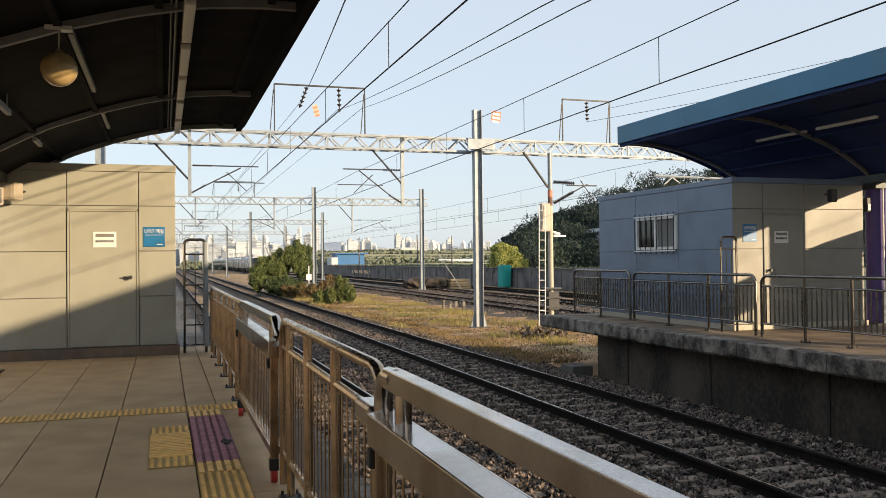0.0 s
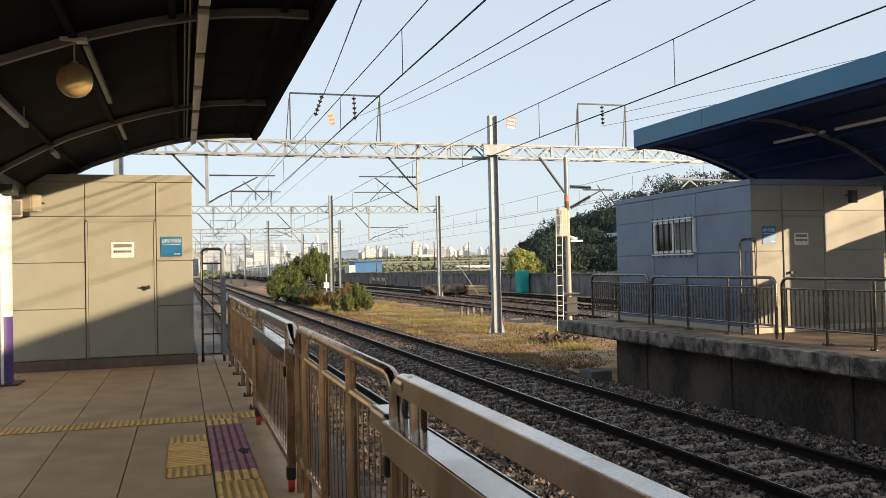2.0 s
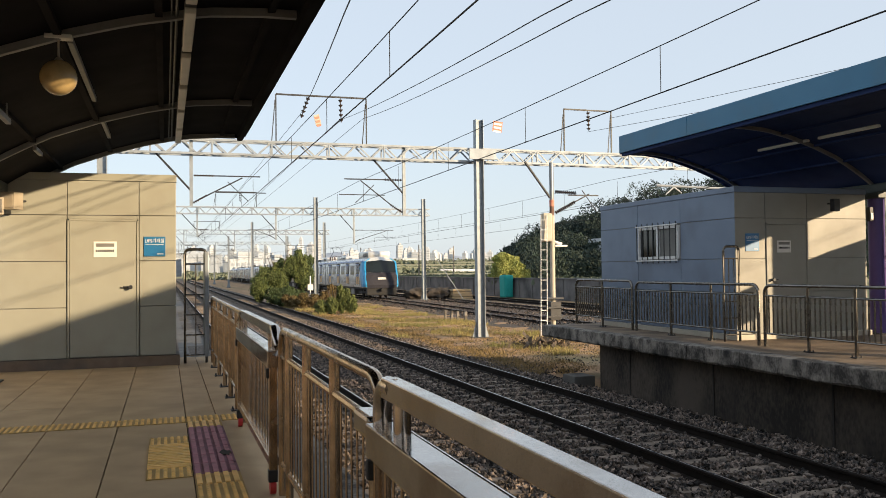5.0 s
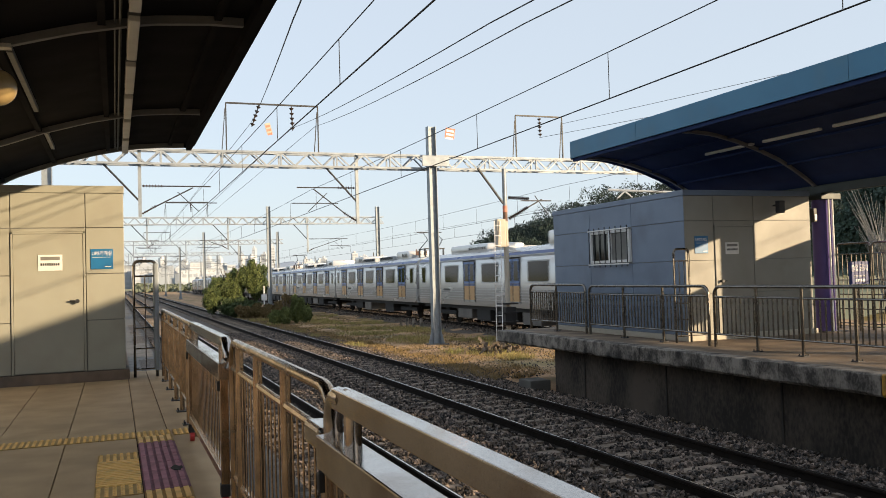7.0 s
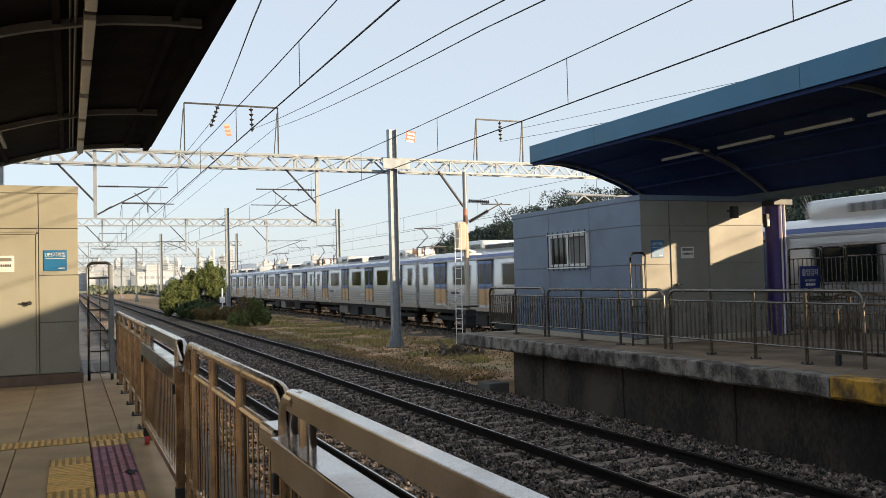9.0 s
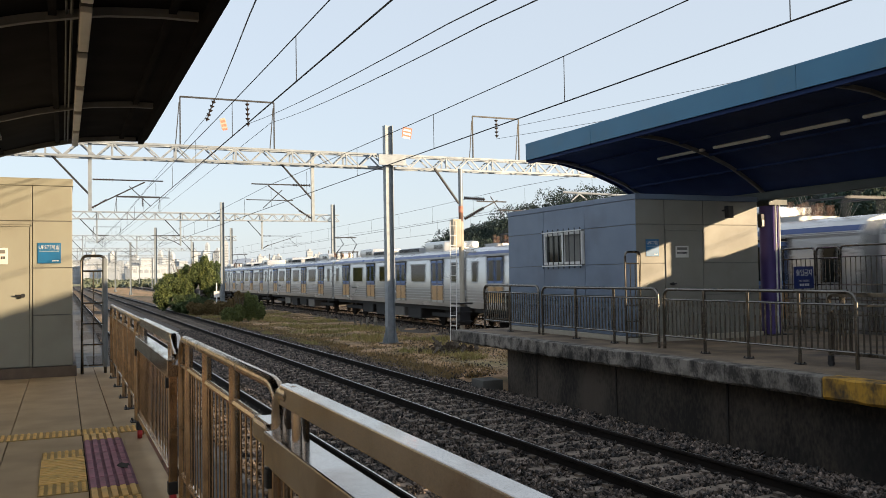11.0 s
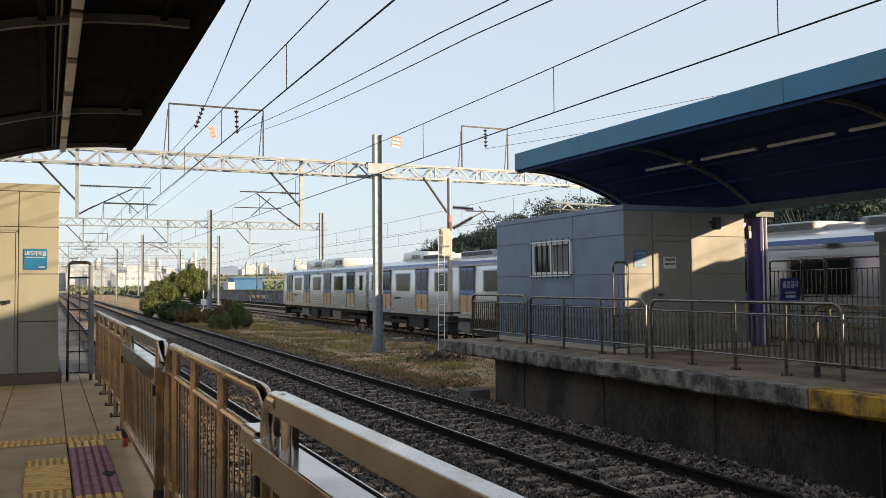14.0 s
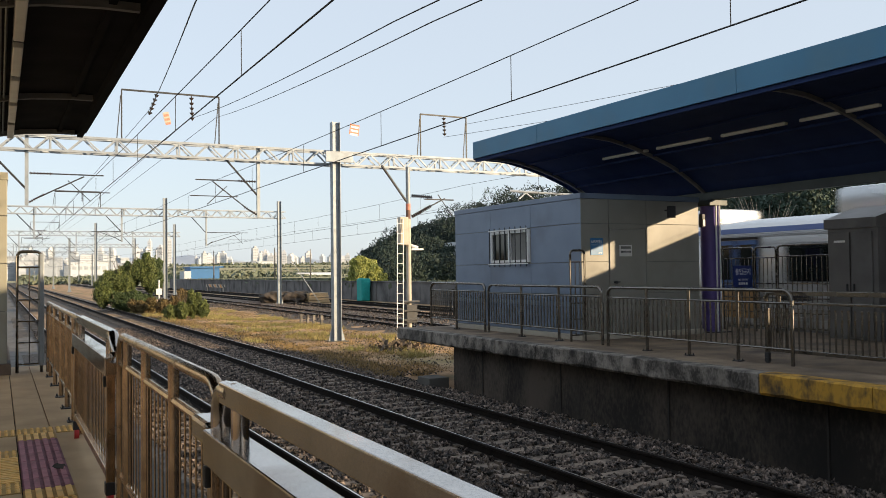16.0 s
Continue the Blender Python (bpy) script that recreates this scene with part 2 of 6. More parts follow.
    fargrey=mat("haze_pale_grey", (0.37, 0.405, 0.455), (0.30, 0.335, 0.385), rough=0.8, scale=0.05, fine=0.5, bump=0, per_object=0.25),
    bluesheet=mat("blue_sheet_roof", (0.03, 0.15, 0.36), (0.025, 0.12, 0.30), rough=0.5, scale=0.4, bump=0.02),
    teal=mat("teal_net", (0.01, 0.35, 0.32), (0.01, 0.28, 0.26), rough=0.7, bump=0.3),
    cabinet=mat("grey_brown_panel", (0.155, 0.145, 0.135), (0.115, 0.107, 0.10), rough=0.5, scale=2, fine=60, bump=0.05, stain=(0.09, 0.083, 0.076), stain_scale=1.5),
    timber=mat("stacked_timber", (0.50, 0.36, 0.20), (0.38, 0.27, 0.15), rough=0.8, bump=0.3, per_object=0.2),
)


# ---------------------------------------------------------------- builders
def box(bm, x0, x1, y0, y1, z0, z1, bevel=0.0):
    """A box in bm, by its two corners; returns its vertices."""
    vs = bmesh.ops.create_cube(bm, size=1)["verts"]
    for v in vs:
        v.co = ((x0 + x1) / 2 + v.co.x * (x1 - x0), (y0 + y1) / 2 + v.co.y * (y1 - y0), (z0 + z1) / 2 + v.co.z * (z1 - z0))
    if bevel:
        es = list({e for v in vs for e in v.link_edges})
        bmesh.ops.bevel(bm, geom=es, offset=bevel, segments=2, affect="EDGES", profile=0.6)
    return vs


def bar(bm, a, b, r, sides=8, r2=None):
    """A round bar from a to b."""
    a, b = Vector(a), Vector(b)
    d = b - a
    m = Matrix.Translation((a + b) / 2) @ d.to_track_quat("Z", "Y").to_matrix().to_4x4()
    bmesh.ops.create_cone(bm, cap_ends=True, segments=sides, radius1=r, radius2=r if r2 is None else r2, depth=d.length, matrix=m)


def flat_bar(bm, a, b, w, h):
    """A rectangular bar from a to b, w across and h high."""
    a, b = Vector(a), Vector(b)
    d = b - a
    vs = bmesh.ops.create_cube(bm, size=1)["verts"]
    m = Matrix.Translation((a + b) / 2) @ d.to_track_quat("Y", "Z").to_matrix().to_4x4() @ Matrix.Diagonal((w, d.length, h, 1))
    bmesh.ops.transform(bm, matrix=m, verts=vs)


def tube(bm, pts, r, sides=8):
    """A round pipe bent along pts, as one skin."""
    pts = [Vector(p) for p in pts]
    rings = []
    for i, p in enumerate(pts):
        d = (pts[min(i + 1, len(pts) - 1)] - pts[max(i - 1, 0)]).normalized()
        q = d.to_track_quat("Z", "Y")
        rings.append([bm.verts.new(p + q @ Vector((r * math.cos(k * math.tau / sides), r * math.sin(k * math.tau / sides), 0))) for k in range(sides)])
    for a, b in zip(rings, rings[1:]):
        for k in range(sides):
            bm.faces.new((a[k], a[(k + 1) % sides], b[(k + 1) % sides], b[k]))
    bm.faces.new(rings[0][::-1])
    bm.faces.new(rings[-1])


def arch_pts(a, b, top, r=0.12, steps=4):
    """A pipe's way up from a, round a corner, across and down to b."""
    a, b = Vector(a), Vector(b)
    h = (b - a)
    h.z = 0
    h.normalize()
    up = Vector((0, 0, 1))
    ca, cb = Vector((a.x, a.y, top - r)) + h * r, Vector((b.x, b.y, top - r)) - h * r
    pts = [a]
    pts += [ca + r * (-h * math.cos(k * math.pi / 2 / steps) + up * math.sin(k * math.pi / 2 / steps)) for k in range(steps + 1)]
    pts += [cb + r * (h * math.sin(k * math.pi / 2 / steps) + up * math.cos(k * math.pi / 2 / steps)) for k in range(steps + 1)]
    return pts + [b]


def mesh_of(name, bm, material, smooth=False):
    me = bpy.data.meshes.new(name)
    bmesh.ops.recalc_face_normals(bm, faces=bm.faces)
    bm.to_mesh(me)
    bm.free()
    for m in material if isinstance(material, (list, tuple)) else [material]:
        me.materials.append(M[m])
    if smooth:
        me.shade_smooth()
        me.set_sharp_from_angle(angle=radians(40))
    return me


def part(name, bm, material, parent=None, label="", smooth=False):
    ob = new(name, mesh_of(name, bm, material, smooth))
    ob.parent = parent
    if label:
        ob["label"] = label
    return ob


def piece(name, me, parent, m):
    """One of many alike pieces on shared mesh data."""
    ob = new(name, me)
    ob.parent = parent
    ob.matrix_basis = m
    return ob


def empty(name, label, category, group="", m=None):
    ob = tagged(new(name), label, category, group)
    ob.empty_display_size = 0.2
    if m is not None:
        ob.matrix_basis = m
    return ob


def text(name, body, size, m, material, parent, squeeze=1.0):
    """Lettering as a thin mesh, read from its front (local x right, y up)."""
    cu = bpy.data.curves.new(name, "FONT")
    cu.body, cu.size, cu.extrude, cu.align_x, cu.align_y, cu.resolution_u = body, size, 0.0015, "CENTER", "CENTER", 2
    tmp = bpy.data.objects.new(name, cu)
    scene.collection.objects.link(tmp)
    bpy.context.view_layer.update()
    me = bpy.data.meshes.new_from_object(tmp.evaluated_get(bpy.context.evaluated_depsgraph_get()))
    bpy.data.objects.remove(tmp)
    me.transform(Matrix.Diagonal((squeeze, 1, 1, 1)))
    me.materials.clear()
    me.materials.append(M[material])
    ob = new(name, me)
    ob.parent = parent
    ob.matrix_basis = m
    return ob


def stuff(name, verts, faces, material, label, category):
    me = bpy.data.meshes.new(name)
    me.from_pydata(verts, [], faces)
    me.materials.append(M[material])
    return tagged(new(name, me), label, category, kind="stuff")


FACE_SOUTH = pose(0, 0, 0, 90, 0, 0)            # lettering that faces -y

RAIL_Z = -1.0
BED_Z = -1.19
rng = random.Random(7)
nrg = np.random.default_rng(7)


# ---------------------------------------------------------------- ground
def grid_sheet(name, x0, x1, y0, y1, nx, ny, zf, material):
    bm = bmesh.new()
    rows = [[bm.verts.new((x0 + (x1 - x0) * i / nx, y0 + (y1 - y0) * j / ny, zf(x0 + (x1 - x0) * i / nx, y0 + (y1 - y0) * j / ny))) for i in range(nx + 1)] for j in range(ny + 1)]
    for a, b in zip(rows, rows[1:]):
        for i in range(nx):
            bm.faces.new((a[i], a[i + 1], b[i + 1], b[i]))
    return part(name, bm, material)


ground = grid_sheet("ground", -2500, 2500, -600, 4400, 50, 50, lambda x, y: -1.42, "field")
tagged(ground, "flat ground of fields reaching the horizon", "ground", kind="structure")
bed = grid_sheet("ballast_bed", 0.3, 8.7, -20, 420, 28, 440, lambda x, y: BED_Z - 0.03 + 0.02 * noise.noise((x * 2, y * 2, 0)) - 0.22 * max(0, x - 8.2), "ballast_bed")
tagged(bed, "grey brown crushed stone bed under the rails", "ballast", kind="structure")
TILT = 0.014


def train_line(y):
    return 16.06 + TILT * y


yard = grid_sheet("yard_ground", 8.3, 31, -20, 420, 40, 440, lambda x, y: -1.20 + 0.05 * noise.noise((x * 0.7, y * 0.7, 3)) + 0.03 * noise.noise((x * 2.5, y * 2.5, 5)) - (0.10 if x < 9 else 0), "earth")
tagged(yard, "dry earth with thin grass between the tracks", "ground", kind="structure")
bed_far = grid_sheet("ballast_bed_far", -2.6, 10.6, -20, 420, 12, 220, lambda x, y: BED_Z + 0.10 - 0.05 * abs(x - 4) / 2 + 0.02 * noise.noise((x, y, 9)), "ballast_bed")
bed_far.matrix_basis = Matrix.Translation((14.1, 0, 0)) @ Matrix.Shear("XZ", 4, (0, 0))
bed_far.rotation_euler.z = -math.atan(TILT)
tagged(bed_far, "crushed stone bed under the far rails", "ballast", kind="structure")
verge = grid_sheet("verge_ground", -40, 0.9, 13.9, 420, 20, 100, lambda x, y: -1.22 + 0.06 * noise.noise((x * 0.5, y * 0.5, 7)), "concrete")
tagged(verge, "dry stony verge beyond the platform end", "ground", kind="structure")

# crushed stones, one loose layer
ICO = [(0, 0, 1), (0.9, 0, 0.3), (0.25, 0.85, 0.35), (-0.75, 0.5, 0.3), (-0.7, -0.55, 0.35), (0.3, -0.85, 0.3), (0, 0, -0.6)]
ICOF = [(0, 1, 2), (0, 2, 3), (0, 3, 4), (0, 4, 5), (0, 5, 1), (6, 2, 1), (6, 3, 2), (6, 4, 3), (6, 5, 4), (6, 1, 5)]


def stones(name, count, place, size, label):
    base, verts, faces = np.array(ICO), [], []
    for i in range(count):
        x, y, z = place()
        s = size * rng.uniform(0.6, 1.35)
        a = nrg.uniform(0, math.tau, 3)
        r = np.array(Euler(a).to_matrix())
        v = (base * nrg.uniform(0.7, 1.25, (7, 1)) * (s, s * 0.8, s * 0.65)) @ r.T + (x, y, z)
        verts.append(v)
        faces += [tuple(7 * i + k for k in f) for f in ICOF]
    return stuff(name, np.concatenate(verts).tolist(), faces, "ballast", label, "ballast")


def near_stone():
    y = 1.0 + 42 * rng.random() ** 1.7
    x = rng.uniform(1.0, 8.55)
    z = BED_Z + rng.uniform(-0.01, 0.045)
    if abs((y + 14 - 0.3 + 0.3) % 0.6 - 0.3) < 0.12 and min(abs(x - 2.235), abs(x - 6.25)) < 1.2 and rng.random() < 0.62:
        y += 0.26
    if 7.7 < x:
        z -= 0.10 * (x - 7.7)
    return x, y, z


stones("ballast_stones", 96000, near_stone, 0.040, "loose grey brown crushed stones between the rails")
stones("ballast_stones", 9000, lambda: (rng.uniform(1.0, 8.5), rng.uniform(-8.0, 1.2), BED_Z + rng.uniform(-0.01, 0.04)), 0.042, "loose grey brown crushed stones between the rails")
stones("ballast_stones", 7000, lambda: (train_line(30) + rng.uniform(-2.4, 6.5), rng.uniform(20, 75), BED_Z + 0.11 + rng.uniform(-0.02, 0.03)), 0.05, "crushed stones round the far rails")
stones("ballast_stones", 2500, lambda: (rng.uniform(-0.6, 1.2), rng.uniform(14, 24), -1.19), 0.05, "crushed stones beyond the platform end")


# ---------------------------------------------------------------- tracks
def rail_mesh(length):
    bm = bmesh.new()
    prof = [(-0.065, -0.17), (0.065, -0.17), (0.065, -0.155), (0.012, -0.13), (0.012, -0.05), (0.036, -0.035), (0.036, -0.008), (0.011, 0), (-0.011, 0), (-0.036, -0.008), (-0.036, -0.035), (-0.012, -0.05), (-0.012, -0.13), (-0.065, -0.155)]
    ends = [[bm.verts.new((x, y, z)) for x, z in prof] for y in (0, length)]
    k = len(prof)
    for i in range(k):
        f = bm.faces.new((ends[0][i], ends[0][(i + 1) % k], ends[1][(i + 1) % k], ends[1][i]))
        f.material_index = 1 if i == 7 else 0
    bm.faces.new(ends[0])
    bm.faces.new(ends[1][::-1])
    return mesh_of("rail", bm, ("rail_side", "rail_top"))


def sleeper_mesh():
    bm = bmesh.new()
    vs = box(bm, -1.2, 1.2, -0.13, 0.13, -0.2, 0.0)
    for v in vs:
        if v.co.z > -0.1:
            v.co.y *= 0.8
            v.co.x *= 0.99
            v.co.z -= 0.03 * (1 - min(1, abs(v.co.x)))
    for s in (-1, 1):
        for k in (-1, 1):
            box(bm, s * 0.7175 + k * 0.11 - 0.04, s * 0.7175 + k * 0.11 + 0.04, -0.06, 0.06, 0.0, 0.035)
    return mesh_of("sleeper", bm, "sleeper")


RAIL, SLEEPER = rail_mesh(440), sleeper_mesh()


def track(x, y0, near_sleepers, label, tilt=0.0, z=RAIL_Z):
    tr = tagged(new("railway_track"), label, "railway track", "railway tracks", kind="structure")
    tr.matrix_basis = pose(x, y0, z, 0, 0, -math.degrees(math.atan(tilt)))
    for s in (-1, 1):
        piece("rail", RAIL, tr, Matrix.Translation((s * 0.7535, 0, 0)))
    for i in range(near_sleepers):
        piece("sleeper", SLEEPER, tr, pose(rng.uniform(-0.02, 0.02), 0.3 + 0.6 * i, -0.165, 0, 0, rng.uniform(-0.5, 0.5)))
    bm = bmesh.new()
    for i in range(near_sleepers, int((240 - y0) / 0.6)):
        box(bm, -1.2, 1.2, 0.17 + 0.6 * i, 0.43 + 0.6 * i, -0.36, -0.165)
    rest = part("sleepers_far", bm, "sleeper", tr)
    rest["kind"] = "stuff"
    return tr


track(2.235, -14, 130, "straight railway track with rusty rails on concrete sleepers beside the fenced platform")
track(6.25, -14, 130, "straight railway track with polished rail heads on concrete sleepers")
track(train_line(-14), -14, 110, "far railway track on which the train passes", TILT)
track(train_line(-14) + 4.4, -14, 100, "rusty siding beyond the train track", TILT, RAIL_Z + 0.0)
track(train_line(-14) + 8.9, -14, 0, "disused siding along the concrete wall", TILT, RAIL_Z - 0.02)

# ---------------------------------------------------------------- platforms
bm = bmesh.new()
box(bm, -9, 0.62, -62, 13.86, -1.5, -0.035)
platform_1 = tagged(part("platform_1", bm, "joint"), "station platform of concrete with square paving slabs", "platform", kind="structure")
bm = bmesh.new()
box(bm, 0.62, 0.74, -62, 13.86, -0.30, -0.004, 0.01)
part("platform_edge", bm, "concrete_edge", platform_1)
bm = bmesh.new()
box(bm, 0.40, 0.62, -62, 13.86, -0.034, -0.003, 0.004)
part("edge_strip", bm, "concrete", platform_1)


def slab_mesh(w, l, name="paving_slab", material="slab"):
    bm = bmesh.new()
    box(bm, 0.004, w - 0.004, 0.004, l - 0.004, -0.033, 0.0, 0.004)
    return mesh_of(name, bm, material)


W_STRIP = 0.576
for i in range(14):                                      # cast strips with few cross joints
    for ya, yb in (((-12.0, -3.0), (-3.0, 4.6), (4.6, 13.84)) if i < 2 else ((-12.0, -7.0), (-7.0, -2.9), (-2.9, 1.2), (1.2, 4.9), (4.9, 8.95), (8.95, 13.84))):
        piece("paving_slab", slab_mesh(W_STRIP, yb - ya), platform_1, Matrix.Translation((-0.248 - W_STRIP * (i + 1), ya, rng.uniform(-0.001, 0.001))))
for xa, xb in ((-0.248, 0.025), (0.025, 0.40)):
    for ya, yb in ((-12.0, -3.0), (-3.0, 4.6), (4.6, 13.84)):
        piece("paving_slab", slab_mesh(xb - xa, yb - ya), platform_1, Matrix.Translation((xa, ya, 0)))


def tactile_mesh(kind, materials):
    """A 0.3 m tactile tile, with 36 studs or 4 long bars; its darker base stands for the shade between them."""
    bm = bmesh.new()
    box(bm, 0.002, 0.298, 0.002, 0.298, 0.0, 0.006)
    for f in bm.faces:
        f.material_index = 1
    if kind == "dots":
        for i in range(6):
            for j in range(6):
                bar(bm, (0.025 + 0.05 * i, 0.025 + 0.05 * j, 0.006), (0.025 + 0.05 * i, 0.025 + 0.05 * j, 0.014), 0.017, 6, 0.011)
    else:
        for i in range(5):
            vs = box(bm, 0.012 + 0.058 * i, 0.046 + 0.058 * i, 0.004, 0.296, 0.006, 0.014)
            if kind == "cross":
                for v in vs:
                    v.co.x, v.co.y = v.co.y, v.co.x
    return mesh_of("tactile_tile", bm, materials)


TD, TB, TC = tactile_mesh("dots", ("tactile", "tactile_base")), tactile_mesh("bars", ("tactile", "tactile_base")), tactile_mesh("cross", ("tactile", "tactile_base"))
PD, PB = tactile_mesh("dots", ("tactile_worn", "worn_base")), tactile_mesh("bars", ("tactile_worn", "worn_base"))
for i in range(16):                                      # the cross row
    piece("tactile_tile", TD, platform_1, Matrix.Translation((0.05 - 0.3 * i if i else 0.06, 7.55, 0.001)))
for j in range(32):                                      # the row along the fence
    y0 = 7.25 - 0.3 * j
    me = PB if 1 <= j <= 6 else (TD if j > 7 else TB)
    piece("tactile_tile", me, platform_1, Matrix.Translation((-0.248, y0, 0.001)))
for j, me in enumerate((TD, TC, TC, TC, TD)):            # the waiting pad
    piece("tactile_tile", me, platform_1, Matrix.Translation((-0.552, 6.56 - 0.29 * j, 0.0015)))



def chipped_block(x0, x1, ya, yb, z0, z1, chip):
    """An edge block whose long edges are broken unevenly."""
    bm = bmesh.new()
    n = max(6, int((yb - ya) / 0.09))
    rings = []
    for i in range(n + 1):
        y = ya + (yb - ya) * i / n
        top = chip * max(0.0, noise.noise((x0, y * 5.0, 1.0))) * 1.6
        low = chip * (0.5 + 1.6 * noise.noise((x0, y * 4.0, 5.0)))
        push = 0.35 * chip * noise.noise((x0, y * 7.0, 9.0))
        rings.append([bm.verts.new(q) for q in ((x1, y, z1), (x0 + 0.010 + top * 1.4, y, z1), (x0 + push, y, z1 - 0.012 - top), (x0 + push, y, z0 + 0.03 + low), (x0 + 0.03 + low, y, z0), (x1, y, z0))])
    for a, b in zip(rings, rings[1:]):
        for i in range(6):
            bm.faces.new((a[i], a[(i + 1) % 6], b[(i + 1) % 6], b[i]))
    bm.faces.new(rings[0])
    bm.faces.new(rings[-1][::-1])
    return bm


bm = bmesh.new()
rim = [bm.verts.new((-0.005 + (0.042 + 0.02 * math.sin(3.1 * k)) * math.cos(k * math.tau / 11), 6.06 + (0.09 + 0.035 * math.sin(2.3 * k)) * math.sin(k * math.tau / 11), 0.0165)) for k in range(11)]
bm.faces.new(rim)
bmesh.ops.extrude_face_region(bm, geom=list(bm.faces))
for v in rim:
    v.co.z -= 0.004
part("broken_spot", bm, "joint", platform_1, "dark broken spot in the purple tiles")

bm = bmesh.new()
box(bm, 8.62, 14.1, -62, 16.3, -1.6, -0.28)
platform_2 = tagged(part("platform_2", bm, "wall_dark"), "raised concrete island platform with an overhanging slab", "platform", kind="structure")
bm = bmesh.new()
box(bm, 8.50, 14.54, -62, 18.45, -0.27, -0.004)
part("deck_slab", bm, "deck", platform_2, "stained concrete deck slab")
for y0, y1 in [(16.9, 18.52), (15.4, 16.9), (13.9, 15.4), (12.45, 13.9), (11.0, 12.45), (9.05, 11.0), (7.34, 9.05)]:
    part("edge_block", chipped_block(8.24, 8.52, y0 + 0.008, y1 - 0.008, -0.28, 0.0, 0.022), "concrete_edge", platform_2, "chipped pale concrete edge block")
for k in range(40):
    part("edge_block", chipped_block(8.238, 8.522, 7.33 - 1.6 * (k + 1) + 0.006, 7.33 - 1.6 * k - 0.006, -0.28, 0.002, 0.016), "yellow_edge", platform_2, "edge block with worn yellow paint")
bm = bmesh.new()
for y in (15.0, 12.2, 9.4, 6.6, 3.8):
    box(bm, 8.603, 8.62, y, y + 0.03, -1.6, -0.29)
part("wall_joint", bm, "joint", platform_2)
bm = bmesh.new()
box(bm, 8.1, 8.6, 16.5, 17.1, -1.4, -1.02, 0.02)
part("step_block", bm, "concrete", platform_2)


# unseen plain walls, added to close the station and cut sky light
bm = bmesh.new()
box(bm, -12, 16, -76, -62.5, -1.5, 8.5)
tagged(part("wall_south", bm, "concrete"), "plain unseen end wall added to cut sky light", "wall", kind="structure")
bm = bmesh.new()
box(bm, -9.3, -9.0, -62, 60, -1.5, 2.6)
tagged(part("wall_west", bm, "concrete"), "plain unseen wall added along the back of the platform", "wall", kind="structure")


# ---------------------------------------------------------------- plant rooms
ROWS_Z = (0.15, 0.87, 1.53, 2.19, 2.69)


def wall_panels(parent, x0, x1, y, xs, material, facing, holes=()):
    """Sheet panels with narrow recessed joints on a wall in the plane y (facing -y) or x (facing -x)."""
    for zi, (za, zb) in enumerate(zip(ROWS_Z, ROWS_Z[1:])):
        for a, b in zip(xs, xs[1:]):
            if any(a >= h[0] - 0.01 and b <= h[1] + 0.01 and za < h[3] - 0.05 and zb > h[2] + 0.05 for h in holes):
                continue
            bm = bmesh.new()
            if facing == "y":
                box(bm, a + 0.006, b - 0.006, y - 0.022, y, za + 0.006, zb - 0.006, 0.004)
            else:
                box(bm, y - 0.022, y, a + 0.006, b - 0.006, za + 0.006, zb - 0.006, 0.004)
            part("wall_panel", bm, material, parent)


def plant_room(name, x0, x1, y0, y1, base, top, material, label, side_right, plinth="plinth"):
    th = empty(name, label, "building")
    bm = bmesh.new()
    box(bm, x0 + 0.022, x1 - (0.022 if side_right else 0), y0 + 0.022, y1, base, top - 0.105)
    part("core", bm, "trim_grey", th)
    bm = bmesh.new()
    box(bm, x0 - 0.01, x1 + 0.01, y0 - 0.01, y1 + 0.02, top - 0.105, top, 0.008)
    part("roof_cap", bm, material, th, "folded sheet roof edge")
    bm = bmesh.new()
    box(bm, x0 - 0.03, x1 + 0.05, y0 - 0.05, y1, -0.004, base - 0.002, 0.01)
    part("plinth", bm, plinth, th, "dark stained concrete plinth" if plinth == "plinth" else "pale concrete plinth")
    return th


def door(parent, x0, x1, y, z0, z1, material, hinge_left):
    bm = bmesh.new()
    box(bm, x0 + 0.03, x1 - 0.03, y - 0.035, y - 0.006, z0 + 0.012, z1 - 0.03, 0.004)
    d = part("door", bm, material, parent, "closed flush metal door")
    bm = bmesh.new()
    for a, b, c, e in ((x0, x0 + 0.026, z0, z1), (x1 - 0.026, x1, z0, z1), (x0, x1, z1 - 0.026, z1)):
        box(bm, a, b, y - 0.046, y, c, e, 0.003)
    part("door_frame", bm, material, parent)
    bm = bmesh.new()
    kx = x1 - 0.11 if hinge_left else x0 + 0.11
    bar(bm, (kx, y - 0.037, z0 + 1.0), (kx, y - 0.09, z0 + 1.0), 0.022, 10)
    bar(bm, (kx, y - 0.085, z0 + 1.0), (kx - 0.10 if hinge_left else kx + 0.1, y - 0.085, z0 + 1.005), 0.012, 8)
    bar(bm, (kx, y - 0.085, z0 + 1.0), (kx, y - 0.115, z0 + 1.0), 0.030, 12)
    part("door_handle", bm, "dark_steel", d, "dark lever handle", True)
    return d


